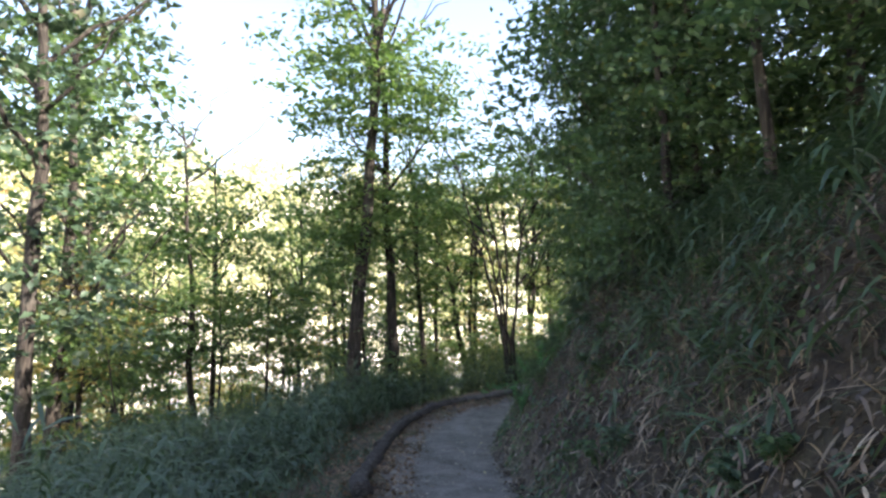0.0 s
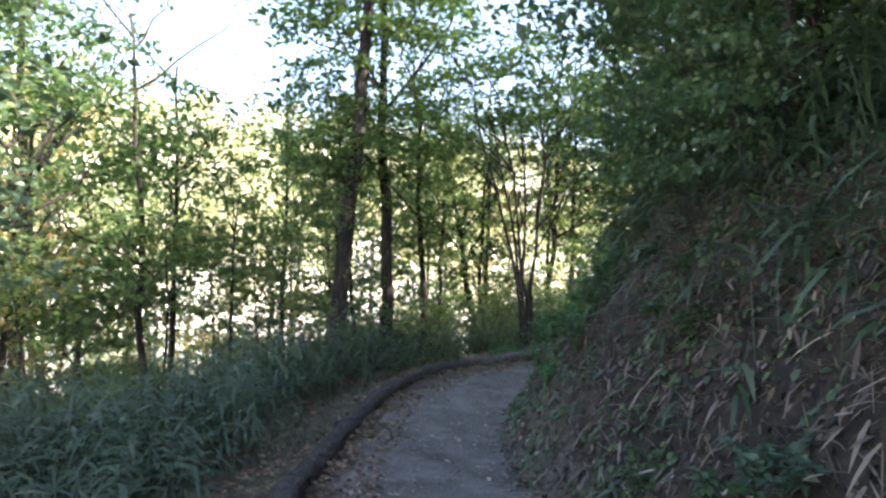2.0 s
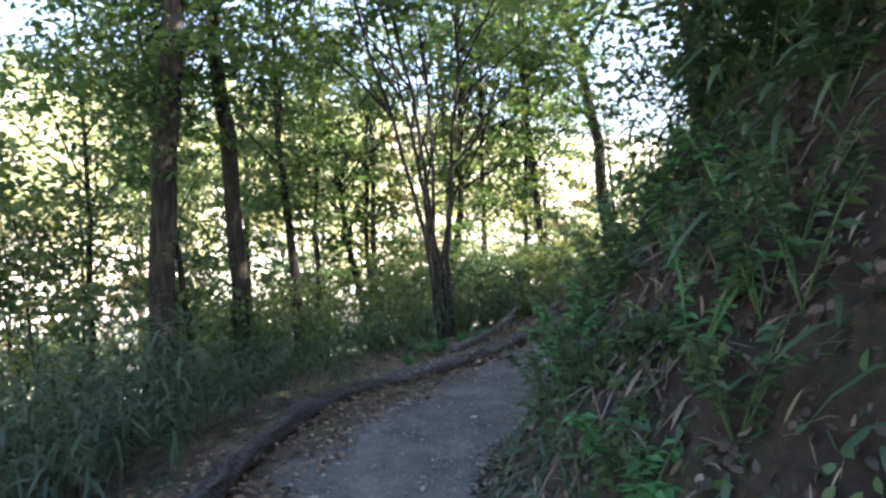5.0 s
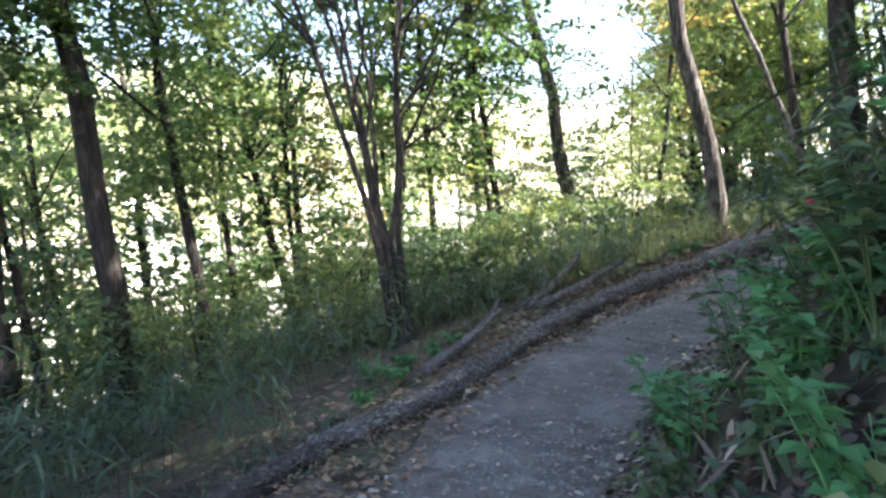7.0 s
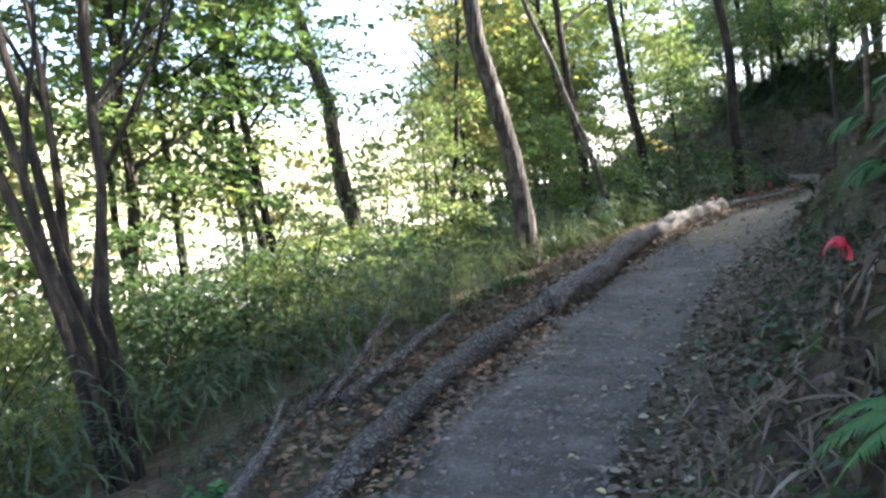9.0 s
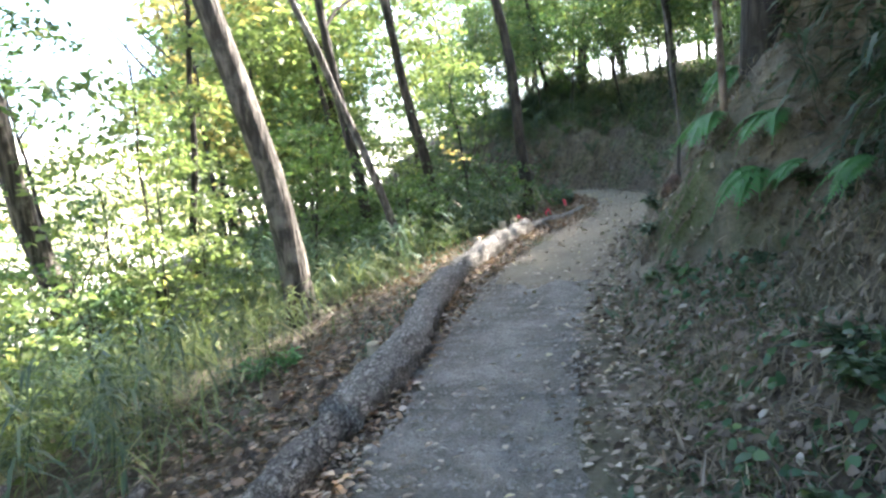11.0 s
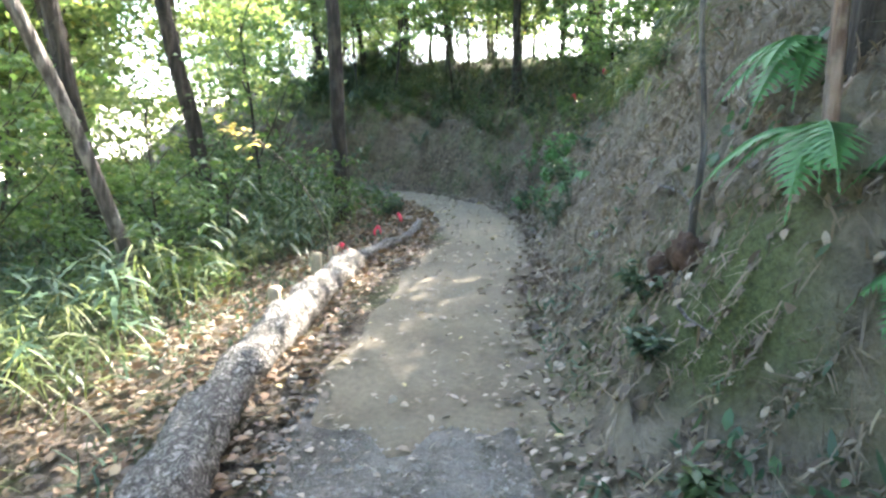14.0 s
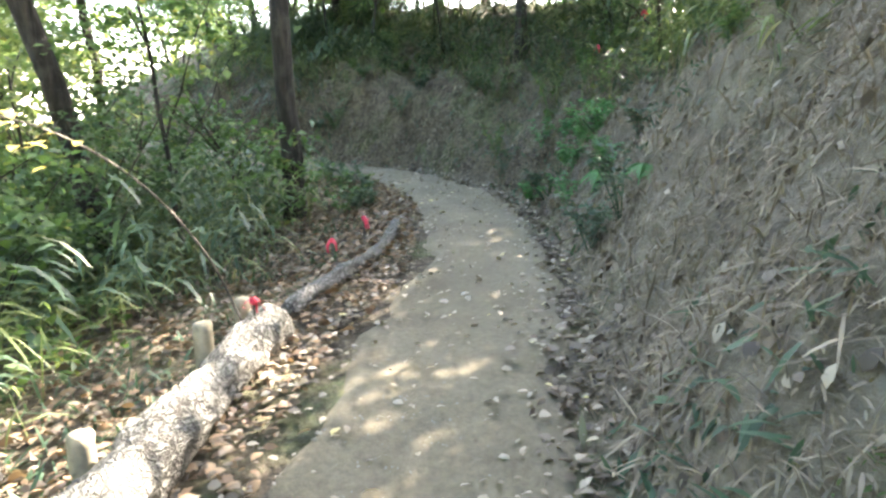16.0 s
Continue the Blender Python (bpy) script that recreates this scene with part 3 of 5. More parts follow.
tree("young_tree", -0.7, 19.0, 8.0, 0.10, (-0.10, 0.05), 1.8, 5.8, LEAF_GREEN, BARK, "thin dark leaning tree above bamboo grass", 13, twigs=2, crowns=2)
tree("young_tree", -2.0, 16.6, 6.0, 0.05, (-0.10, 0.05), 1.4, 4.4, LEAF_GREEN, BARK, "thin dark sapling between two oaks", 36, twigs=1)
tree("leaning_tree", 7.9, 23.2, 13, 0.20, (-0.17, 0.10), 2.6, 10.5, LEAF_GREEN, BARK_MID, "grey leaning tree on the slope", 14, crowns=2, limbs=10, low=0.35, full=70)
tree("leaning_tree", 7.95, 18.5, 13, 0.15, (-0.20, -0.05), 2.4, 10.5, LEAF_GREEN, BARK_MID, "rough-barked leaning tree lit by the sun", 15, crowns=2, limbs=9, low=0.4, full=60)
tree("leaning_tree", 10.2, 18.5, 9, 0.06, (-0.42, 0.10), 1.6, 7.4, LEAF_LIME, BARK_PALE, "thin pale sapling leaning far over", 16, limbs=5)
tree("slope_tree", 14.0, 18.4, 11, 0.11, (-0.02, 0.02), 2.4, 8.5, LEAF_GREEN, BARK, "upright dark tree where the clay path bends", 17, limbs=6)
tree("slope_tree", 12.4, 19.3, 9, 0.10, (-0.22, 0.02), 2.0, 7.0, LEAF_LIME, BARK, "dark leaning tree beyond the clay path", 20, limbs=6)
tree("slope_tree", 12.2, 20.6, 10, 0.12, (-0.10, 0.05), 2.0, 7.0, LEAF_LIME, BARK, "dark leaning tree beyond the clay path", 21, limbs=6)
tree("bank_oak", 4.2, 11.3, 12, 0.27, (-0.02, 0.0), 2.9, 7.6, LEAF_DARK, BARK, "thick dark oak on top of the bank", 18, crowns=2, limbs=9)
tree("bank_tree", 3.3, 12.0, 8.5, 0.065, (-0.05, 0.03), 1.7, 6.0, LEAF_DARK, BARK, "thin dark tree leaning from the inside of the bend", 29, crowns=2, limbs=8, low=0.25, full=80)
tree("bank_tree", 3.0, 10.6, 6.5, 0.05, (-0.06, 0.05), 1.3, 4.6, LEAF_DARK, BARK, "thin dark tree on the bank above the bend", 30, crowns=2, limbs=6, low=0.25, full=70)
tree("bank_shrub", 3.9, 11.8, 3.2, 0.03, (-0.05, 0.02), 1.2, 2.3, LEAF_DARK, BARK, "dark shrub on the crest of the bank", 31, "shrub", limbs=6, low=0.15, full=70)
# added to throw shade on the thicket left of the bend
tree("bank_tree", 18.4, 16.5, 7.5, 0.10, (-0.02, 0.02), 2.1, 3.9, LEAF_GREEN, BARK, "leafy tree added on the crest to shade the bend", 34, crowns=1, limbs=8, low=0.25, full=120)
# added as a sun block for the clay path
tree("bank_tree", 14.7, 12.2, 5.5, 0.07, (0.0, 0.0), 1.5, 2.6, LEAF_DARK, BARK, "small dense tree added on the bank to shade the path", 35, crowns=1, limbs=7, low=0.2, full=120)
tree("bank_shrub", 3.5, 11.5, 2.6, 0.03, (-0.05, 0.05), 1.2, 1.8, LEAF_DARK, BARK, "dark shrub on the crest of the bank", 32, "shrub", limbs=6, low=0.15, full=70)
tree("bank_shrub", 3.3, 9.6, 2.4, 0.03, (-0.05, 0.05), 1.1, 1.7, LEAF_DARK, BARK, "dark shrub on the crest of the bank", 33, "shrub", limbs=6, low=0.15, full=70)
for k, (x, y, z, cr) in enumerate([(2.25, 7.5, 0.7, 0.8), (2.4, 8.6, 0.8, 0.9), (2.45, 9.6, 0.7, 0.9), (2.6, 10.7, 0.8, 0.9)]):
    tree("bank_shrub", x, y, z * 1.5, 0.02, (-0.15, 0.05), cr, z, LEAF_DARK, BARK, "dark shrub hanging over the crest of the bank", 650 + k, "shrub", limbs=6, low=0.15, full=100, group="shrubs on the crest")
tree("bank_tree", 8.7, 13.72, 12, 0.145, (0.0, -0.02), 2.8, 9.2, LEAF_DARK, BARK, "thick furrowed trunk on the bank above the path", 19, crowns=1)
tree("bank_sapling", 8.7, 14.5, 4.2, 0.016, (-0.02, 0.03), 0.8, 4.0, LEAF_GREEN, BARK_PALE, "thin pale sapling rooted in the bare bank", 23, limbs=3, full=50)


def clump_tree(x, y, seed):
    """Several thin stems rising from one base."""
    rng = np.random.default_rng(seed)
    root = new("multi_stem_tree")
    root.location = (x, y, height1(x, y) - 0.08)
    for k in range(6):
        az = k * 1.05 + rng.uniform(-0.3, 0.3)
        h = rng.uniform(4.8, 6.4)
        spread = rng.uniform(0.08, 0.26)
        q = np.linspace(0, 1, 12)
        # the stems share a leaning foot and part like a vase
        off = 0.05 + spread * h * np.clip(q - 0.12, 0, 1) ** 1.15
        pts = np.column_stack([math.cos(az) * off - 0.07 * h * q, math.sin(az) * off, h * q])
        pts[:, :2] += np.cumsum(rng.normal(0, 0.03, (12, 2)), 0)
        v, f = tube(pts, 0.046 * np.linspace(1, 0.22, 12), 7, rng, 0.05)
        stem = obj("stem", mesh_np("stem", v, f, BARK, True), root)
        for j in range(6):
            i = rng.integers(4, 11)
            e = np.array([math.cos(az + rng.uniform(-1.2, 1.2)), math.sin(az + rng.uniform(-1.2, 1.2)), rng.uniform(0.7, 1.6)]) * rng.uniform(0.5, 1.2)
            t5 = np.linspace(0, 1, 5)[:, None]
            p2 = pts[i] + e * t5 + rng.normal(0, 0.05, (5, 3)) * t5
            v, f = tube(p2, 0.022 * np.linspace(1, 0.3, 5), 5, rng)
            obj("limb", mesh_np("limb", v, f, BARK, True), stem)
    c = obj("crown", crown_mesh(1, LEAF_GREEN, 90), root)
    c.location, c.scale = (-0.3, 0, 5.6), (2.3, 2.3, 1.5)
    return tagged(root, "small tree with many thin dark stems", "tree")


clump_tree(1.65, 16.3, 31)
for k, (x, y, h) in enumerate([(5.0, 21.2, 9.0), (6.4, 25.0, 11.5), (3.4, 24.0, 10.0)]):
    tree("young_oak", x, y, h, 0.085, (-0.06, 0.03), 2.1, h * 0.78, LEAF_GREEN, BARK, "young oak with layered green leaves on the slope", 880 + k, crowns=2, limbs=9, low=0.35, group="young oaks", full=70, twigs=1)
for k, (x, y, h) in enumerate([(-4.6, 20.0, 8.5), (-0.3, 21.5, 9.0), (1.0, 23.5, 10.0), (3.4, 20.8, 8.5), (-3.6, 23.0, 10.0), (4.9, 22.5, 8.0), (-6.0, 16.5, 7.5)]):
    tree("young_oak", x, y, h, 0.075, (-0.03 + 0.02 * (k % 3), 0.02), 1.9, h * 0.72, (LEAF_GREEN, LEAF_LIME, LEAF_GREEN)[k % 3], BARK, "young oak with layered green leaves on the slope", 60 + k, crowns=2, limbs=9, low=0.3, group="young oaks", full=70)

# the wood on the slope and on the bank
rng = np.random.default_rng(77)
spots = []


def free(x, y, gap):
    # a gap in the canopy lets the sun reach the thick log
    u, w = x - 9.9, y - 17.1
    if -1.0 < u * 0.90 - w * 0.43 < 27 and abs(u * 0.43 + w * 0.90) < (2.0 if gap > 1.4 else 1.0):
        return False
    return all((x - a) ** 2 + (y - b) ** 2 > gap * gap for a, b in spots)


def grow(n, box, d0, d1, gap, make):
    """Plants n things at free spots of a stretch of the plan."""
    k = tries = 0
    while k < n and tries < 6000:
        tries += 1
        x, y = rng.uniform(box[0], box[1]), rng.uniform(box[2], box[3])
        d = float(side(np.array([x]), np.array([y]))[0][0])
        if d0 < d < d1 and free(x, y, gap):
            spots.append((x, y))
            make(x, y, k)
            k += 1


def slope_tree(x, y, k):
    h = rng.uniform(5.5, 10)
    leaf = [LEAF_GREEN, LEAF_GREEN, LEAF_GREEN, LEAF_LIME, LEAF_LIME, LEAF_AUTUMN][rng.integers(6)]
    tree("slope_tree", x, y, h, rng.uniform(0.06, 0.12), (rng.normal(-0.05, 0.06), rng.normal(0.02, 0.05)), rng.uniform(1.6, 2.4), h * rng.uniform(0.5, 0.75), leaf, BARK,
         "thin dark-stemmed tree with sunlit leaves on the slope", 200 + k, limbs=8, crowns=2, group="wood on the slope", low=0.3, full=56)


def bend_tree(x, y, k):
    h = rng.uniform(7, 11)
    tree("wood_tree", x, y, h, rng.uniform(0.05, 0.13), (rng.normal(-0.10, 0.08), rng.normal(0.0, 0.06)), rng.uniform(1.5, 2.2), h * rng.uniform(0.48, 0.72), [LEAF_LIME, LEAF_LIME, LEAF_GREEN][rng.integers(3)], BARK,
         "dark leaning tree with backlit lime leaves", 260 + k, limbs=5, crowns=2, group="wood by the bend", full=90)


def thin_tree(x, y, k):
    h = rng.uniform(5, 8.5)
    tree("slope_tree", x, y, h, rng.uniform(0.035, 0.08), (rng.normal(-0.08, 0.07), rng.normal(0.0, 0.06)), rng.uniform(1.4, 2.1), h * rng.uniform(0.55, 0.8), [LEAF_LIME, LEAF_LIME, LEAF_GREEN, LEAF_AUTUMN][rng.integers(4)], BARK,
         "thin tree with sparse backlit leaves on the slope", 450 + k, limbs=8, crowns=2, group="sparse wood on the slope", low=0.3, full=44)


def thicket(x, y, k):
    h = rng.uniform(0.8, 1.6)
    tree("shrub", x, y, h, 0.025, (rng.normal(0, 0.15), rng.normal(0, 0.15)), rng.uniform(0.7, 1.1), h * 0.7, [LEAF_GREEN, LEAF_DARK][rng.integers(2)], BARK,
         "dense dark green shrub in the thicket by the bend", 480 + k, "shrub", limbs=6, group="thicket by the bend", low=0.15, full=60)


def bush(x, y, k):
    h = rng.uniform(0.8, 1.7)
    tree("bush", x, y, h, 0.02, (rng.normal(0, 0.15), rng.normal(0, 0.15)), rng.uniform(0.6, 1.0), h * 0.6, [LEAF_GREEN, LEAF_DARK, LEAF_LIME][rng.integers(3)], BARK,
         "low leafy bush on the falling slope", 560 + k, "bush", limbs=5, group="bushes on the slope", low=0.15, full=44)


def understorey(x, y, k):
    h = rng.uniform(1.1, 2.3)
    tree("bush", x, y, h, 0.022, (rng.normal(0, 0.12), rng.normal(0, 0.12)), rng.uniform(0.8, 1.25), h * 0.6, [LEAF_GREEN, LEAF_LIME, LEAF_LIME, LEAF_DARK][rng.integers(4)], BARK,
         "leafy green bush in the undergrowth of the slope", 860 + k, "bush", limbs=6, group="bushes on the slope", low=0.15, full=70)


def edge_tree(x, y, k):
    h = rng.uniform(6, 9)
    tree("wood_tree", x, y, h, rng.uniform(0.05, 0.12), (rng.normal(-0.06, 0.08), rng.normal(0.0, 0.06)), rng.uniform(1.6, 2.3), h * rng.uniform(0.6, 0.75), [LEAF_LIME, LEAF_GREEN, LEAF_GREEN][rng.integers(3)], BARK,
         "dark-stemmed tree with green leaves above the far bank", 340 + k, limbs=5, crowns=2, group="wood above the bend", full=80)


def bank_tree(x, y, k):
    h = rng.uniform(6, 11)
    tree("bank_tree", x, y, h, rng.uniform(0.07, 0.15), (rng.normal(-0.04, 0.05), rng.normal(0.03, 0.05)), rng.uniform(1.8, 2.6), h * rng.uniform(0.5, 0.72), LEAF_DARK, BARK,
         "dark-leaved tree on the hillside above the bank", 300 + k, limbs=5, crowns=2, group="wood on the bank", full=100)


def slope_shrub(x, y, k):
    h = rng.uniform(1.8, 3.8)
    tree("shrub", x, y, h, 0.03, (rng.normal(0, 0.1), rng.normal(0, 0.1)), rng.uniform(0.9, 1.5), h * 0.8, [LEAF_GREEN, LEAF_LIME, LEAF_LIME, LEAF_GREEN][rng.integers(4)], BARK,
         "thin-stemmed shrub with light green leaves", 400 + k, "shrub", limbs=5, group="shrubs on the slope", low=0.25, full=50)


for k, (x, y, h, cr, cz) in enumerate([(2.9, 8.2, 6.0, 1.6, 3.6), (3.5, 6.8, 7.5, 1.9, 4.8), (3.8, 9.2, 8.0, 2.0, 5.0), (4.6, 10.4, 7.0, 1.9, 4.0)]):
    tree("bank_tree", x, y, h, 0.07, (-0.06, 0.02), cr, cz, LEAF_DARK, BARK, "dark-leaved tree overhanging the bank", 620 + k, crowns=2, limbs=7, low=0.25, full=100, group="wood on the bank")
    spots.append((x, y))


def valley_tree(x, y, k):
    h = rng.uniform(12, 19)
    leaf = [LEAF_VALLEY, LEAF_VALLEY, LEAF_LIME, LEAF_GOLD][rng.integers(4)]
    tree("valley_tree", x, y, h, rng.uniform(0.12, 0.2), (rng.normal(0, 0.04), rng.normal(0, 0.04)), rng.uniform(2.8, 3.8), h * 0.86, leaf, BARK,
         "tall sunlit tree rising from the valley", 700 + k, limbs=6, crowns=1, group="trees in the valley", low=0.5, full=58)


# shrubs on the green bank, set where they cut sunlight off the path
tree("bank_shrub", 14.85, 14.7, 2.0, 0.025, (-0.03, 0.03), 0.95, 1.3, LEAF_GREEN, BARK, "leafy green shrub shading the path from the bank", 643, "shrub", crowns=1, limbs=6, low=0.2, full=110)
tree("bank_shrub", 15.5, 14.0, 2.4, 0.025, (0.0, 0.0), 1.0, 1.6, LEAF_GREEN, BARK, "leafy green shrub shading the path from the bank", 644, "shrub", crowns=1, limbs=6, low=0.2, full=110)
# two more trees added to keep the sun off the thicket
tree("bank_tree", 19.0, 15.2, 8.0, 0.09, (0.0, 0.0), 1.8, 5.0, LEAF_GREEN, BARK, "leafy tree added on the crest to shade the bend", 645, crowns=2, limbs=7, low=0.3, full=110)
tree("bank_tree", 22.6, 13.6, 10.0, 0.10, (0.0, 0.0), 2.0, 7.2, LEAF_GREEN, BARK, "leafy tree added on the crest to shade the bend", 646, crowns=2, limbs=7, low=0.3, full=110)
# added to shade the dead branches and the log near them
tree("bank_tree", 9.1, 11.5, 4.8, 0.05, (0.0, 0.0), 1.6, 2.6, LEAF_DARK, BARK, "small leafy tree added on the bank to block the sun", 647, crowns=1, limbs=6, low=0.3, full=90, group="wood on the bank")
# added, mostly out of view, to shade the near part of the thick log
tree("bank_tree", 12.6, 13.2, 5.0, 0.05, (-0.03, 0.03), 1.5, 3.0, LEAF_DARK, BARK, "small leafy tree added on the bank to block the sun", 641, crowns=1, limbs=6, low=0.3, full=90, group="wood on the bank")
grow(20, (-34, 16, 20, 62), -44, -24, 4.5, valley_tree)
grow(38, (-20, 3, 12, 46), -32, -6.5, 1.8, slope_tree)
grow(10, (2, 12, 21, 44), -30, -5.0, 2.4, thin_tree)
grow(17, (12.5, 32, 18.5, 40), -6.5, -2.2, 1.7, bend_tree)
grow(20, (1, 8, -8, 12), 3.6, 9, 1.8, bank_tree)
grow(13, (6, 26, -4, 14), 3.6, 12, 2.2, bank_tree)
grow(36, (17, 36, 4, 34), 2.8, 14, 1.6, edge_tree)
grow(30, (-16, 3, 12, 34), -18, -5.5, 1.3, slope_shrub)
grow(7, (3, 11, 20, 34), -16, -5.0, 1.3, slope_shrub)
grow(12, (9, 24, 18, 34), -12, -2.6, 1.5, slope_shrub)
grow(26, (16, 26, 6, 28), 2.2, 6, 1.1, slope_shrub)
grow(13, (10.8, 16, 18.5, 22.5), -5, -1.9, 0.9, thicket)
grow(20, (-2, 12, 16, 30), -12, -5.5, 0.95, bush)
grow(30, (-3, 9.5, 16.5, 24), -9.5, -4.2, 0.9, understorey)
grow(16, (15, 24, 20, 32), -6, -1.8, 1.2, bend_tree)

# ---- small things ----
def stick(name, pts, r0, r1, material, parent=None, label="", seed=0, sides=7, rows=3):
    rng = np.random.default_rng(seed + 7000)
    p = smooth_line(pts, 0.08)
    v, f = tube(p, np.linspace(r0, r1, len(p)), sides - sides % 2, rng, 0.06)
    v, f = cap_tube(v, f, len(p), sides - sides % 2)
    return obj(name, mesh_np(name, v, f, material, True), parent, label)


def over(x, y, up):
    return (x, y, height1(x, y) + up)


# dead branches lying behind the log
def dead_branch(pts, r, seed, forks, label, bark=BARK_BROWN):
    root = stick("dead_branch", pts, r, r * 0.45, bark, seed=seed)
    for k, (a, b) in enumerate(forks):
        stick("fork", [a, tuple((Vector(a) + Vector(b)) / 2 + Vector((0.02, 0.01, 0.03))), b], r * 0.5, r * 0.2, bark, root, seed=seed + k + 1)
    return tagged(root, label, "branch", "dead branches by the log")


dead_branch([over(1.40, 14.16, 0.05), over(1.80, 14.52, 0.08), over(2.40, 15.06, 0.20)], 0.06, 1, [(over(2.15, 14.85, 0.12), over(2.5, 15.3, 0.30))], "pale dead branch lying beside the log", BARK_LOG)
dead_branch([over(2.95, 15.38, 0.06), over(3.6, 15.58, 0.18), over(4.18, 15.68, 0.32)], 0.065, 5, [(over(3.5, 15.56, 0.13), over(4.1, 15.9, 0.26))], "grey dead branch lying behind the log")
dead_branch([over(2.9, 15.52, 0.05), over(3.4, 15.84, 0.24), over(3.86, 16.14, 0.50)], 0.045, 9, [(over(3.35, 15.8, 0.22), over(3.8, 15.95, 0.40)), (over(3.1, 15.65, 0.1), over(3.35, 15.95, 0.30))], "forked dead branch with an upright pale stub")
dead_branch([over(2.8, 15.62, 0.05), over(3.1, 15.85, 0.12), over(3.42, 16.02, 0.14)], 0.035, 13, [], "short broken dead branch in the grass")


# short round stakes that hold the log
def stake(x, y, h, r, seed):
    p = over(x, y, 0)
    ob = stick("stake", [(x, y, p[2] - 0.05), (x, y, p[2] + h * 0.5), (x, y, p[2] + h)], r, r * 0.95, CUT_WOOD, seed=seed, sides=10)
    return tagged(ob, "short round wooden stake holding the log", "stake", "stakes along the log")


for k, (x, y, h) in enumerate([(9.50, 17.03, 0.20), (10.36, 17.11, 0.24), (10.75, 17.13, 0.22), (6.22, 16.12, 0.12)]):
    stake(x, y, h, 0.045, k)


# pink tape tied to twigs and stakes
def tape(x, y, z, seed):
    rng = np.random.default_rng(seed + 60)
    root = new("marker_tape")
    root.location = (x, y, z)
    bm = bmesh.new()
    bmesh.ops.create_uvsphere(bm, u_segments=8, v_segments=6, radius=0.022)
    me = bpy.data.meshes.new("knot")
    bm.to_mesh(me)
    bm.free()
    me.materials.append(FLAG)
    obj("knot", me, root)
    for k in range(3):
        n = 7
        a = rng.uniform(0, 6.28)
        q = np.linspace(0, 1, n)
        ln = rng.uniform(0.06, 0.11)
        c = np.column_stack([np.cos(a) * 0.05 * np.sin(q * 2), np.sin(a) * 0.05 * np.sin(q * 2), 0.02 - q * ln])
        w = np.array([-math.sin(a), math.cos(a), 0]) * 0.012
        tw = (1 + 0.3 * np.sin(q * 5 + k))[:, None]
        v = np.concatenate([c - w * tw, c + w * tw])
        f = np.array([(i, i + 1, n + i + 1, n + i) for i in range(n - 1)])
        obj("tail", mesh_np("tail", v, f, FLAG), root)
    return tagged(root, "bright pink marker tape tied in a knot", "marker", "pink marker tapes")


for k, (x, y, z) in enumerate([(10.64, 17.0, 0.03), (12.35, 17.28, -0.03), (12.75, 17.16, 0.08), (16.5, 15.3, 1.72), (15.4, 14.84, 1.98), (3.42, 12.40, 0.32)]):
    g = height1(x, y)
    st = stick("tape_stake", [(x, y, g - 0.06), (x + 0.01, y, (g + z) / 2), (x, y, max(z + 0.03, g + 0.05))], 0.009, 0.007, BARK_LOG, seed=80 + k, sides=6)
    tagged(st, "thin twig carrying pink marker tape", "stake", "twigs with tape")
    tape(x, y, max(z, g + 0.05), k)


# a bare twig with a few pale leaves, bent over from the end of the log
def bent_twig():
    line = [(10.62, 17.06, -0.08), (10.46, 17.12, 0.30), (10.18, 17.20, 0.66), (9.85, 17.30, 0.90), (9.45, 17.38, 1.02)]
    root = stick("bent_twig", line, 0.007, 0.003, BARK_MID, seed=41, sides=6)
    rng = np.random.default_rng(42)
    for k in range(26):
        t = rng.uniform(0.3, 1) ** 0.8
        p = np.array(line[2]) * (1 - t) + np.array(line[4]) * t + np.array([0, 0, 0.04]) + rng.normal(0, 0.05, 3)
        az = rng.uniform(0, 6.28)
        v, f = broad_leaves(p[None], unit(np.array([[math.cos(az), math.sin(az), -0.2]])), np.array([[0.1, 0.1, 1.0]]), np.array([rng.uniform(0.05, 0.09)]), np.array([0.04]))
        obj("leaf", mesh_np("leaf", v, f, LEAF_GOLD), root)
    return tagged(root, "bare bent twig with a few pale leaves", "twig")


bent_twig()


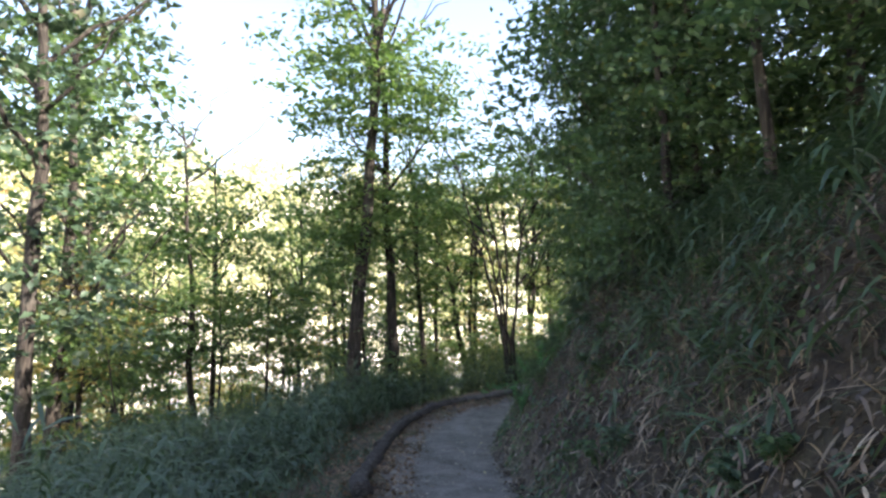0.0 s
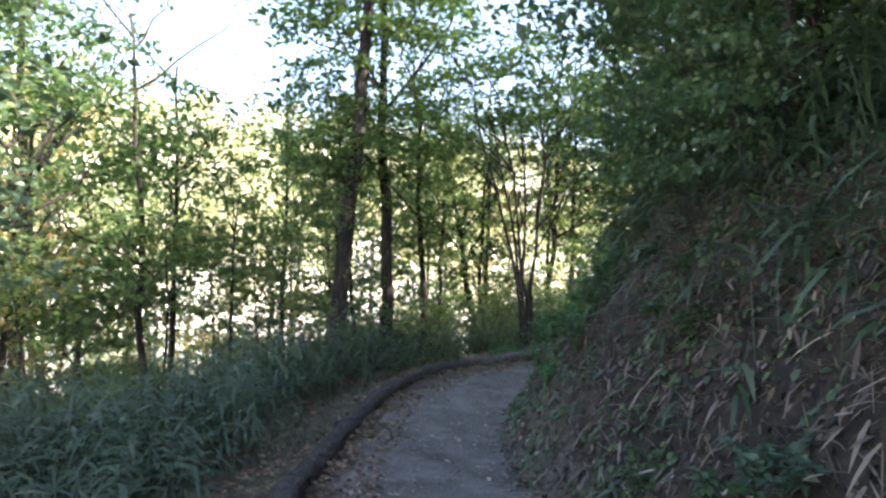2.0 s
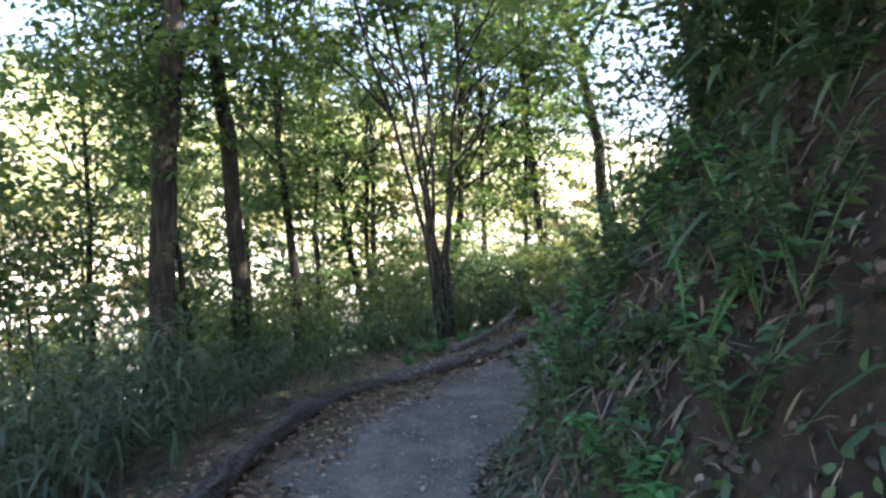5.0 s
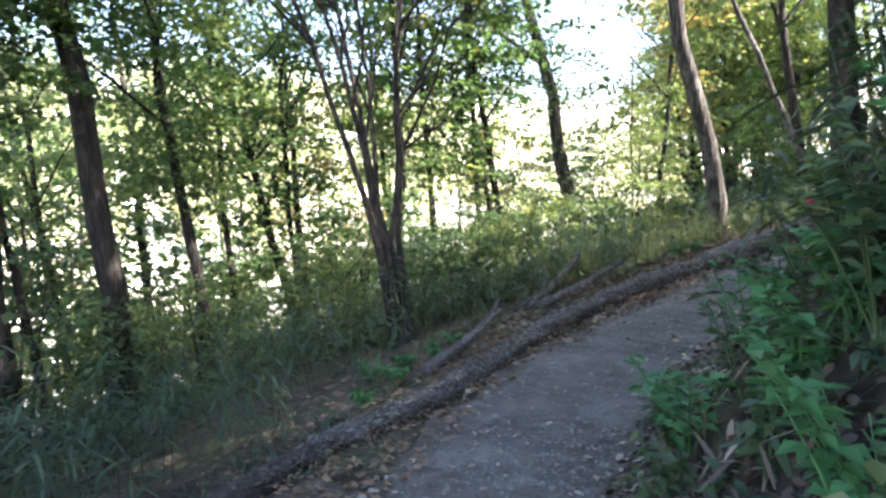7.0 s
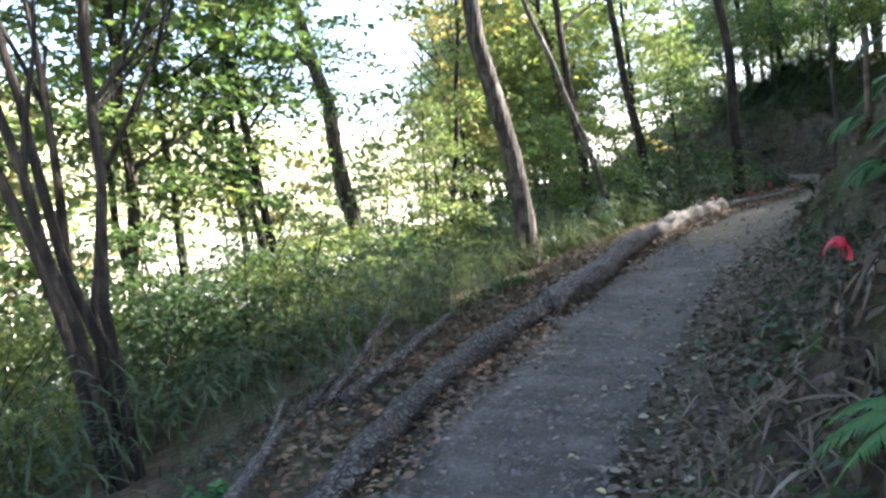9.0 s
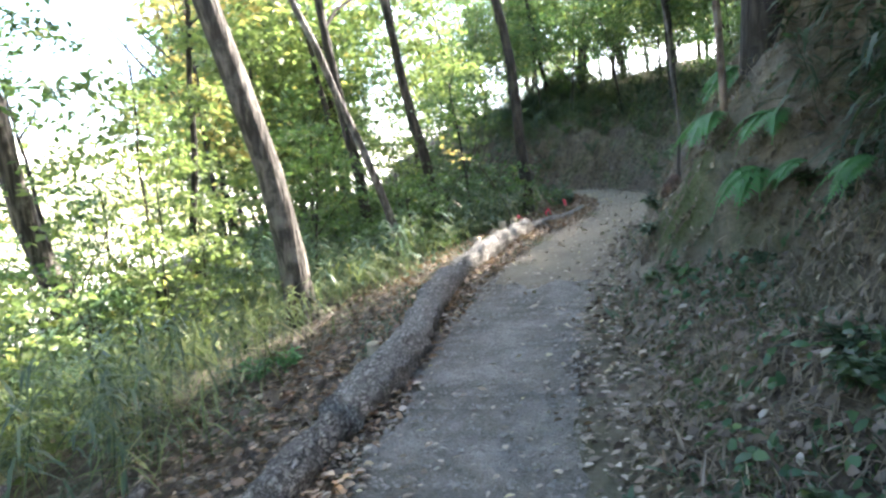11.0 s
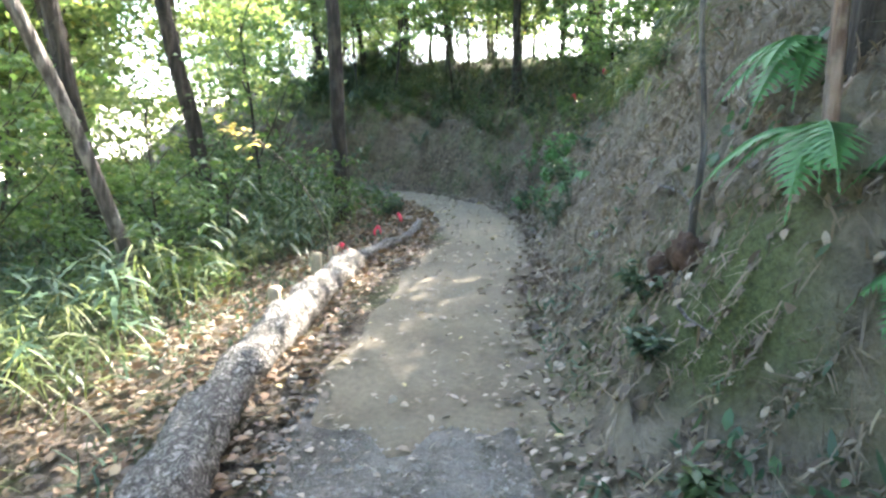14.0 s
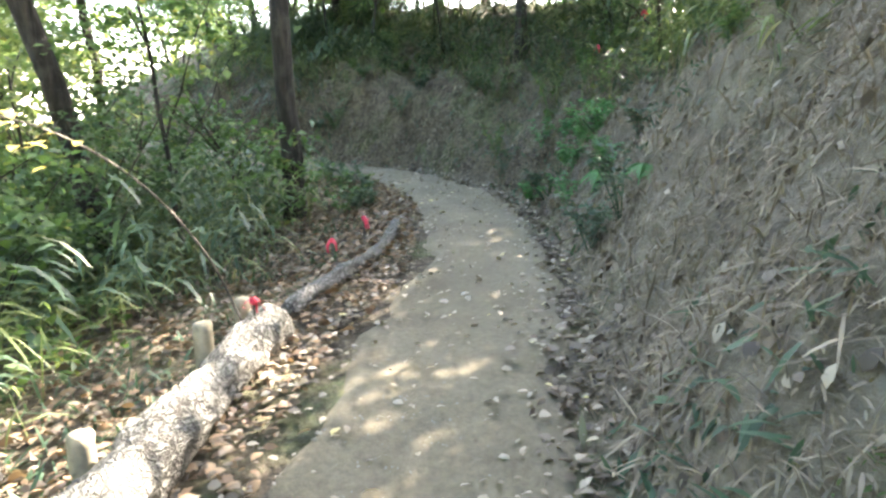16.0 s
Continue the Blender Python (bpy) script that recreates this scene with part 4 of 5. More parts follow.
# ferns on the bank
def fern(x, y, z, n, size, face, spread, seed, label):
    """Arching fronds, each with paired leaflets that shorten to the tip."""
    rng = np.random.default_rng(seed + 900)
    root = new("fern")
    root.location = (x, y, z)
    for k in range(n):
        az = face + rng.uniform(-spread, spread)
        ln = size * rng.uniform(0.75, 1.1)
        q = np.linspace(0, 1, 24)
        rise = rng.uniform(0.25, 0.6)
        out = np.column_stack([np.cos(az) * q * ln * 0.85, np.sin(az) * q * ln * 0.85, ln * (rise * q - 0.95 * q * q)])
        tan = unit(np.gradient(out, axis=0))
        sd = np.array([-math.sin(az), math.cos(az), 0.0])
        w = 0.26 * ln * np.sin(np.clip(q * 1.05 + 0.10, 0, 1) * math.pi) ** 0.7 + 0.008
        gap = np.linalg.norm(np.diff(out, axis=0), axis=1).mean()
        # leaflets spring from the midrib in pairs: base, two shoulders, tip
        v, f = [*out], []
        for sgn in (-1, 1):
            for i in range(2, 23):
                way = unit(sd * sgn + tan[i] * 0.45 + np.array([0, 0, -0.2]) + rng.normal(0, 0.05, 3))
                for t, o in ((0.5, -0.05), (0.5, 0.75), (1.0, 0.5)):
                    v.append(out[i] + way * w[i] * t + tan[i] * gap * o - np.array([0, 0, 0.10]) * w[i] * t * t)
                m = len(v)
                f += [(i, i + 1, m - 2), (i, m - 2, m - 3), (m - 3, m - 2, m - 1)]
        v, f = np.array(v), np.array(f)
        fr = obj("frond", mesh_np("frond", v, f, FERN_LEAF), root)
        v, f = tube(out, 0.004 * np.linspace(1.2, 0.4, 24), 4, rng, 0)
        obj("stem", mesh_np("stem", v, f, FERN_LEAF), fr)
    return tagged(root, label, "fern", "ferns on the bank")


fern(8.45, 14.07, 0.90, 6, 0.52, 2.2, 1.1, 1, "bright green fern arching out over the bank")
fern(8.15, 13.62, 0.85, 6, 0.5, 2.0, 1.2, 2, "bright green fern beside a thick trunk")
fern(7.7, 13.45, 0.5, 5, 0.4, 1.9, 1.2, 3, "green fern hanging from the bank")
fern(6.9, 13.1, 0.5, 5, 0.4, 1.9, 1.2, 4, "green fern hanging from the bank")
fern(5.6, 12.6, 0.5, 5, 0.38, 2.1, 1.2, 5, "green fern hanging from the bank")
fern(8.0, 13.75, height1(8.0, 13.75) + 0.05, 6, 0.5, 2.1, 1.2, 6, "bright green fern among dry stalks on the bank")
fern(9.0, 13.95, height1(9.0, 13.95) + 0.05, 6, 0.5, 2.2, 1.2, 8, "bright green fern among dry stalks on the bank")
for k, (x, y) in enumerate([(2.9, 12.0), (3.9, 12.1), (12.2, 15.0), (13.4, 15.2), (2.2, 10.4)]):
    fern(x, y, height1(x, y) + 0.03, 5, 0.32, 2.4, 1.6, 10 + k, "dark green fern growing out of the bank")


# roots that show in the bare cut
def root_piece(pts, r, seed, label="pale root showing in the bare bank"):
    return tagged(stick("root", pts, r, r * 0.4, BARK_LOG, seed=seed), label, "root", "roots in the bank")


root_piece([(9.05, 14.95, height1(9.05, 14.95) + 0.03), (9.0, 14.78, height1(9.0, 14.78) + 0.04), (8.75, 14.52, height1(8.75, 14.52) + 0.02)], 0.022, 1)
root_piece([over(8.7, 14.5, 0.02), over(8.45, 14.55, 0.03), over(8.2, 14.45, 0.0)], 0.014, 2)
root_piece([over(8.72, 14.48, 0.05), over(9.1, 14.45, 0.04), over(9.5, 14.6, 0.0)], 0.014, 3)


# a broken dead stem beside the fern, and the clod of roots under the pale sapling
gz = height1(8.43, 14.03)
stem = stick("broken_stem", [(8.43, 14.03, gz - 0.15), (8.42, 14.04, gz + 0.35), (8.40, 14.04, gz + 0.75), (8.40, 14.05, gz + 1.0)], 0.034, 0.028, DEAD_STEM, seed=51, sides=10)
tagged(stem, "broken reddish dead stem beside a fern", "stem")


def clod(x, y, r, seed):
    """A lumpy ball of matted roots and soil sitting in the bank."""
    bm = bmesh.new()
    bmesh.ops.create_icosphere(bm, subdivisions=4, radius=r)
    for v in bm.verts:
        n = noise.noise(v.co * 12 + Vector((seed, 0, 0))) * 0.5 + noise.noise(Vector((v.co.x * 60, v.co.y * 60, v.co.z * 16))) * 0.4
        v.co *= 1 + n
        v.co.z *= 1.25
    for f in bm.faces:
        f.smooth = True
    me = bpy.data.meshes.new("root_clod")
    bm.to_mesh(me)
    bm.free()
    me.materials.append(ROOT_SOIL)
    ob = obj("root_clod", me)
    ob.location = over(x, y, r * 0.45)
    rng = np.random.default_rng(seed)
    for k in range(7):
        a = rng.uniform(0.6, 2.8)
        e = np.array([math.cos(a) * 0.16, math.sin(a) * 0.12, -rng.uniform(0.05, 0.22)])
        q = np.linspace(0, 1, 6)[:, None]
        v, f = tube(e * q + rng.normal(0, 0.01, (6, 3)) * q, 0.007 * np.linspace(1, 0.3, 6), 5, rng)
        obj("rootlet", mesh_np("rootlet", v, f, BARK_LOG, True), ob)
    return tagged(ob, "reddish-brown clod of roots under a pale sapling", "roots")


clod(8.66, 14.50, 0.08, 3)
clod(8.76, 14.58, 0.06, 5)


# leafy weeds that lean out over the inside of the bend
def weed(x, y, h, seed, leaf, label):
    rng = np.random.default_rng(seed + 500)
    root = new("weed")
    root.location = over(x, y, -0.02)
    for k in range(5):
        az = rng.uniform(0, 6.28)
        tip = np.array([math.cos(az) * h * 0.45, math.sin(az) * h * 0.45, h * rng.uniform(0.7, 1.0)])
        q = np.linspace(0, 1, 6)[:, None]
        pts = tip * q + np.array([0, 0, 0.1]) * h * np.sin(q * math.pi)
        v, f = tube(pts, 0.005 * np.linspace(1, 0.4, 6), 4, rng, 0)
        stem = obj("stem", mesh_np("stem", v, f, leaf), root)
        m = 22
        t = rng.uniform(0.25, 1, m)
        b = tip * t[:, None] + np.array([0, 0, 0.1]) * h * np.sin(t * math.pi)[:, None]
        a2 = rng.uniform(0, 6.28, m)
        v, f = leaves(b, unit(np.column_stack([np.cos(a2), np.sin(a2), rng.uniform(-0.3, 0.3, m)])), unit(rng.normal(0, 0.3, (m, 3)) + np.array([0, 0, 1])), rng.uniform(0.04, 0.08, m), rng.uniform(0.022, 0.045, m))
        obj("foliage", mesh_np("foliage", v, f, leaf), stem)
    return tagged(root, label, "weed", "weeds along the bank")


wr = np.random.default_rng(606)
for k in range(60):
    a = wr.uniform(arc_at(11.5, 16.3), arc_at(16.4, 20.5))
    i = int(np.searchsorted(ARC, a))
    d = wr.uniform(0.8, 2.6)
    weed(CENTRE[i, 0] + RIGHT[i, 0] * d, CENTRE[i, 1] + RIGHT[i, 1] * d, wr.uniform(0.25, 0.6), 300 + k, (LEAF_DARK, GRASS_LEAF, LEAF_GREEN)[k % 3], "leafy weed hanging on the bank by the bend")
for k in range(20):
    a = wr.uniform(arc_at(4.5, 14.4), arc_at(8.4, 15.7))
    i = int(np.searchsorted(ARC, a))
    d = wr.uniform(1.0, 2.6)
    weed(CENTRE[i, 0] + RIGHT[i, 0] * d, CENTRE[i, 1] + RIGHT[i, 1] * d, wr.uniform(0.10, 0.22), 400 + k, (GRASS_LEAF, LEAF_DARK, GRASS_LEAF)[k % 3], "small green weed on the bare bank")
for k in range(46):
    a = wr.uniform(arc_at(0.1, 0.5), arc_at(0.4, 11.0))
    i = int(np.searchsorted(ARC, a))
    d = wr.uniform(0.9, 3.0)
    weed(CENTRE[i, 0] + RIGHT[i, 0] * d, CENTRE[i, 1] + RIGHT[i, 1] * d, wr.uniform(0.15, 0.4), 200 + k, LEAF_DARK if k % 3 else GRASS_LEAF, "dark leafy weed rooted among dead leaves on the bank")
for k in range(44):
    a = wr.uniform(arc_at(0.1, 8.5), arc_at(1.5, 12.5))
    i = int(np.searchsorted(ARC, a))
    d = wr.uniform(0.85, 1.9)
    weed(CENTRE[i, 0] + RIGHT[i, 0] * d, CENTRE[i, 1] + RIGHT[i, 1] * d, wr.uniform(0.25, 0.6), k, LEAF_DARK if k % 3 else FERN_LEAF, "leafy green weed growing at the foot of the bank")


for k in range(18):
    a = wr.uniform(arc_at(14.2, 16.6), arc_at(17.0, 19.6))
    i = int(np.searchsorted(ARC, a))
    d = wr.uniform(-1.3, -0.65)
    weed(CENTRE[i, 0] + RIGHT[i, 0] * d, CENTRE[i, 1] + RIGHT[i, 1] * d, wr.uniform(0.2, 0.42), 800 + k, (LEAF_GREEN, GRASS_LEAF)[k % 2], "low leafy weed on the verge at the bend")
for k in range(14):
    a = wr.uniform(arc_at(13.0, 16.3), arc_at(15.2, 17.0))
    i = int(np.searchsorted(ARC, a))
    d = wr.uniform(0.75, 1.5)
    weed(CENTRE[i, 0] + RIGHT[i, 0] * d, CENTRE[i, 1] + RIGHT[i, 1] * d, wr.uniform(0.25, 0.45), 830 + k, FERN_LEAF, "bright green weed at the foot of the bank")
for k, (x, y) in enumerate([(0.85, 13.85), (1.15, 14.15), (1.3, 14.5), (1.6, 14.55), (1.85, 14.85), (1.0, 14.35), (6.0, 16.8), (5.85, 16.95)]):
    weed(x, y, wr.uniform(0.16, 0.26), 850 + k, FERN_LEAF, "bright green weed on the verge behind the log")


# ---- undergrowth ----


def scatter(per_m2, a0, a1, d0, d1, seed, keep=None):
    """Random plan points along the path between two arc lengths, at d0 to d1 to the right of its centre."""
    rng = np.random.default_rng(seed)
    n = int(per_m2 * (a1 - a0) * (d1 - d0))
    a, d = rng.uniform(a0, a1, n), rng.uniform(d0, d1, n)
    i = np.clip(np.searchsorted(ARC, a), 1, len(ARC) - 1)
    t = ((a - ARC[i - 1]) / (ARC[i] - ARC[i - 1]))[:, None]
    c = CENTRE[i - 1, :2] * (1 - t) + CENTRE[i, :2] * t
    p = c + (RIGHT[i - 1] * (1 - t) + RIGHT[i] * t) * d[:, None]
    x, y = p[:, 0], p[:, 1]
    real = side(x, y)[0]
    ok = np.abs(real - d) < 0.06
    if keep is not None:
        ok &= keep(x, y, d, rng)
    return x[ok], y[ok], rng


def stuff(name, v, f, material, label, category):
    ob = obj(name, mesh_np(name, v, f, material))
    return tagged(ob, label, category, kind="stuff")


def bamboo_grass(name, x, y, rng, hmin, hmax, material, label, per=9, long=0.24, wide=0.032):
    """Stalks with drooping lance-shaped leaves."""
    n = len(x)
    z = height(x, y)
    h = rng.uniform(hmin, hmax, n) * (1 + 0.45 * wave(x, y, 1.1, 3))
    tilt = rng.normal(0, 0.18, (n, 2))
    bx = np.repeat(np.column_stack([x, y, z]), per, 0)
    k = np.tile(np.linspace(0.35, 1.0, per), n)
    hh = np.repeat(h, per) * k
    tl = np.repeat(tilt, per, 0)
    base = bx + np.column_stack([tl[:, 0] * hh, tl[:, 1] * hh, hh])
    az = rng.uniform(0, 6.28, len(base))
    way = unit(np.column_stack([np.cos(az), np.sin(az), rng.uniform(-0.1, 0.7, len(base))]))
    ln = rng.uniform(0.6, 1.3, len(base)) * long
    v1, f1 = blades(base, way, ln, ln * 0 + wide * rng.uniform(0.7, 1.2, len(base)), rng.uniform(0.3, 0.9, len(base)), rng)
    stalk = np.column_stack([x, y, z - 0.03])
    sway = unit(np.column_stack([tilt, np.ones(n)]))
    v2, f2 = blades(stalk, sway, h, h * 0 + 0.008, h * 0, rng)
    v, f = join([(v1, f1), (v2, f2)])
    return stuff(name, v, f, material, label, "undergrowth")


A_START, A_BEND, A_GRASS, A_END = arc_at(0.1, -1.5), arc_at(0.5, 11.3), arc_at(5.5, 14.9), arc_at(15.9, 18.8)
x, y, r = scatter(46, A_START, A_BEND + 0.5, -7.5, -1.55, 501, lambda x, y, d, r: r.random(len(x)) < np.clip(0.3 + (-d - 1.5) * 0.5, 0, 1))
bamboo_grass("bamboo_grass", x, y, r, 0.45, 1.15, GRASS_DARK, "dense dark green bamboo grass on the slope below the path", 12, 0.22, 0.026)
x, y, r = scatter(42, arc_at(0.1, 7.5), arc_at(0.3, 12.5), -5.5, -2.0, 531, lambda x, y, d, r: r.random(len(x)) < 0.55 + 0.7 * wave(x, y, 1.1, 3))
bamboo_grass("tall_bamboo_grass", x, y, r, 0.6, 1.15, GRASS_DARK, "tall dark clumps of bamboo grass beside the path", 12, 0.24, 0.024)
x, y, r = scatter(34, A_BEND - 1.0, A_GRASS + 1.5, -8.5, -1.6, 511, lambda x, y, d, r: r.random(len(x)) < np.clip(0.3 + (-d - 1.5) * 0.4, 0, 1))
# the dark leaf colour carries the part shade on this patch
bamboo_grass("bamboo_grass", x, y, r, 0.35, 0.95, GRASS_DARK, "low bamboo grass, darkened for shade, beyond the dead branches", 12, 0.19, 0.018)
x, y, r = scatter(36, A_GRASS - 0.5, A_END, -8.5, -1.5, 502, lambda x, y, d, r: r.random(len(x)) < np.clip(0.2 + (-d - 1.5) * 0.7, 0, 1))
bamboo_grass("tall_grass", x, y, r, 0.22, 0.7, GRASS_SUN, "tall sunlit yellow-green grass beyond the log", 7, 0.28, 0.013)
x, y, r = scatter(26, A_GRASS + 3, A_END + 8, -6.5, -1.6, 512, lambda x, y, d, r: r.random(len(x)) < np.clip((-d - 1.5) * 0.7, 0, 1))
bamboo_grass("bamboo_grass", x, y, r, 0.3, 0.95, GRASS_LEAF, "dark bamboo grass in the shade by the bend")
x, y, r = scatter(36, A_START, A_END + 6, 1.3, 5.0, 503, lambda x, y, d, r: (d > 2.1) | ((y < 12) & (r.random(len(x)) < (d - 1.1))))
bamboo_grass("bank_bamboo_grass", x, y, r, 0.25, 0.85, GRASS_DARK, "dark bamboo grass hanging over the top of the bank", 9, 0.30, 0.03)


def dry_blades(name, x, y, rng, lmin, lmax, material, label, width=0.012, out=0.7):
    z = height(x, y)
    e = 0.05
    gxv, gyv = (height(x + e, y) - z) / e, (height(x, y + e) - z) / e
    nrm = unit(np.column_stack([-gxv, -gyv, np.ones(len(x))]))
    jit = rng.normal(0, 1, (len(x), 3))
    jit -= nrm * (jit * nrm).sum(1, keepdims=True)
    way = unit(nrm * (out * rng.uniform(0.2, 1.1, len(x)))[:, None] + jit * 0.7)
    ln = rng.uniform(lmin, lmax, len(x))
    v, f = blades(np.column_stack([x, y, z + 0.004]), way, ln, width * rng.uniform(0.6, 1.5, len(x)), rng.uniform(0.05, 0.55, len(x)), rng)
    return stuff(name, v, f, material, label, "undergrowth")


x, y, r = scatter(1300, arc_at(3.0, 13.7), A_END + 4, 0.72, 2.7, 534, lambda x, y, d, r: r.random(len(x)) < 0.85 + 0.5 * wave(x, y, 2.9, 5))
dry_blades("dry_grass", x, y, r, 0.04, 0.15, STRAW, "short dry grass, twigs and root hairs on the bank", 0.008)
x, y, r = scatter(500, A_START, A_END + 6, 0.75, 3.0, 504, lambda x, y, d, r: r.random(len(x)) < (0.55 + 0.5 * wave(x, y, 2.2, 11)) * (1 - 0.6 * step(4.5, 7.0, y) * (1 - step(11.5, 13.0, y))))
dry_blades("dry_grass", x, y, r, 0.06, 0.24, STRAW, "dry straw-coloured grass and twigs hanging on the bank", 0.009)
x, y, r = scatter(260, A_START, arc_at(5.0, 14.6), 0.7, 3.2, 520, lambda x, y, d, r: r.random(len(x)) < 0.5 + 0.9 * wave(x, y, 2.6, 6))
dry_blades("dead_bamboo_leaves", x, y, r, 0.07, 0.22, LITTER, "withered bamboo leaves tangled on the bank", 0.017, 0.35)
x, y, r = scatter(1100, arc_at(8.6, 15.7), A_END + 5, 0.80, 2.8, 514, lambda x, y, d, r: r.random(len(x)) < 0.45 + 0.7 * wave(x, y, 1.4, 3))
dry_blades("hanging_roots", x, y, r, 0.04, 0.13, HAY, "fine dry roots and grass over the bare bank", 0.0035, 0.5)
x, y, r = scatter(150, arc_at(11.5, 16.3), A_END + 8, 0.9, 3.6, 518, lambda x, y, d, r: r.random(len(x)) < 0.35 + 0.8 * wave(x, y, 0.9, 7) + 0.15 * (d - 1.5))
dry_blades("crest_weeds", x, y, r, 0.10, 0.40, GRASS_LEAF, "dark weeds hanging from the crest of the bank", 0.026, 1.0)
x, y, r = scatter(34, arc_at(11.0, 16.2), A_END + 8, 1.5, 4.5, 541)
bamboo_grass("crest_grass", x, y, r, 0.2, 0.6, GRASS_SUN, "green grass along the crest of the far bank", 8, 0.24, 0.018)
x, y, r = scatter(200, arc_at(11.5, 16.3), A_END + 8, 1.0, 2.6, 521, lambda x, y, d, r: r.random(len(x)) < 0.4 + 0.8 * wave(x, y, 1.1, 2))
dry_blades("hanging_straw", x, y, r, 0.12, 0.34, HAY, "tufts of dry grass hanging from the lip of the bank", 0.007, 0.6)
x, y, r = scatter(420, arc_at(6.2, 15.1), arc_at(9.6, 15.95), 1.25, 3.0, 524, lambda x, y, d, r: r.random(len(x)) < 0.5 + 0.7 * wave(x, y, 1.9, 8))
dry_blades("hanging_straw", x, y, r, 0.10, 0.30, STRAW, "long dry stalks hanging down the bank below the ferns", 0.005, 0.45)
x, y, r = scatter(1500, arc_at(5.0, 14.6), arc_at(11.5, 16.1), 0.66, 2.7, 529, lambda x, y, d, r: r.random(len(x)) < 0.55 + 0.6 * wave(x, y, 3.3, 7))
dry_blades("leaf_crumbs", x, y, r, 0.018, 0.06, HAY, "crumbled dry leaves and twigs on the bank", 0.008, 0.5)
x, y, r = scatter(260, A_START, A_END + 6, 0.62, 3.0, 505, lambda x, y, d, r: wave(x, y, 1.7, 9) + wave(x, y, 4.7, 2) * 0.6 > np.where(y < 12, 0.0, 0.15))
dry_blades("bank_weeds", x, y, r, 0.04, 0.15, GRASS_LEAF, "low green weeds at the foot of the bank", 0.022, 1.0)
x, y, r = scatter(2600, arc_at(4.0, 14.2), arc_at(9.2, 15.88), 0.66, 1.7, 528, lambda x, y, d, r: wave(x, y, 1.8, 2) + 0.5 * wave(x, y, 6.7, 4) > 0.2)
dry_blades("moss", x, y, r, 0.012, 0.04, MOSS_LEAF, "soft green moss on the foot of the bank", 0.007, 1.4)
x, y, r = scatter(380, A_START, A_END, -2.4, -1.0, 515, lambda x, y, d, r: wave(x, y, 1.3, 4) + wave(x, y, 3.9, 1) * 0.6 > 0.0)
dry_blades("verge_grass", x, y, r, 0.05, 0.18, GRASS_LEAF, "short green grass on the verge behind the logs", 0.012, 1.2)


def litter(name, x, y, rng, material, label, size=0.055, lift=0.012, tumble=0.3):
    n = len(x)
    z = height(x, y) + lift + rng.uniform(0, 0.02, n)
    az = rng.uniform(0, 6.28, n)
    e = 0.05
    gxv, gyv = (height(x + e, y) - z + lift) / e, (height(x, y + e) - z + lift) / e
    gxv, gyv = np.clip(gxv, -2, 2), np.clip(gyv, -2, 2)
    way = unit(np.column_stack([np.cos(az), np.sin(az), np.cos(az) * gxv + np.sin(az) * gyv + rng.normal(0, 0.15, n)]))
    face = unit(unit(np.column_stack([-gxv, -gyv, np.ones(n)])) + rng.normal(0, tumble, (n, 3)))
    ln = rng.uniform(0.6, 1.6, n) * size
    v, f = broad_leaves(np.column_stack([x, y, z]), way, face, ln, ln * rng.uniform(0.35, 0.65, n))
    return stuff(name, v, f, material, label, "fallen leaves")


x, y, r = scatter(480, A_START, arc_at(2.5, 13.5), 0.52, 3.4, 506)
litter("fallen_leaves", x, y, r, LITTER_SHADED, "brown fallen leaves lying on the bank", 0.042, 0.012, 1.0)
x, y, r = scatter(230, A_START, arc_at(3.2, 13.8), 0.62, 3.2, 525, lambda x, y, d, r: wave(x, y, 1.9, 3) + 0.7 * wave(x, y, 5.3, 8) > -0.05 + 0.25 * (y < 3))
litter("creeping_weeds", x, y, r, LEAF_DARK, "small dark green leaves creeping over the bank", 0.055, 0.03, 0.9)
x, y, r = scatter(190, arc_at(4.0, 14.2), arc_at(9.0, 15.85), 1.0, 3.0, 526, lambda x, y, d, r: wave(x, y, 2.3, 5) + 0.7 * wave(x, y, 6.1, 1) > 0.12)
litter("creeping_weeds", x, y, r, FERN_DARK, "small green leaves among dry stalks on the bank", 0.06, 0.05, 0.9)
x, y, r = scatter(400, arc_at(2.5, 13.5), A_END + 4, 0.48, 3.4, 516, lambda x, y, d, r: r.random(len(x)) < np.clip(1.5 - 0.5 * d, 0.6, 1) * (1 - 0.8 * step(8.3, 9.3, x) * step(0.85, 1.1, d)))
litter("fallen_leaves", x, y, r, LITTER, "scattered fallen leaves on the mossy foot of the bank", 0.055, 0.015, 0.6)
x, y, r = scatter(420, A_START, A_END, -2.3, -0.5, 507, lambda x, y, d, r: r.random(len(x)) < np.clip(1.2 - np.abs(d + 0.8) * 0.9, 0.2, 1))
litter("fallen_leaves", x, y, r, LITTER_WARM, "rust-brown fallen leaves heaped along the logs", 0.048, 0.03, 0.5)
x, y, r = scatter(420, arc_at(3.0, 13.7), A_END, -2.4, -0.5, 537)
litter("fallen_leaves", x, y, r, LITTER, "grey-brown leaf litter on the verge behind the log", 0.05, 0.02, 0.6)
x, y, r = scatter(240, A_START, A_END, -0.7, 0.75, 508, lambda x, y, d, r: r.random(len(x)) < np.clip(0.15 + np.abs(d) ** 2 * 1.6, 0, 1))
litter("fallen_leaves", x, y, r, LITTER_PALE, "pale dry leaves strewn over the footpath", 0.042, 0.035, 0.25)
x, y, r = scatter(12, arc_at(3.5, 14), A_END, -1.0, 2.6, 519)
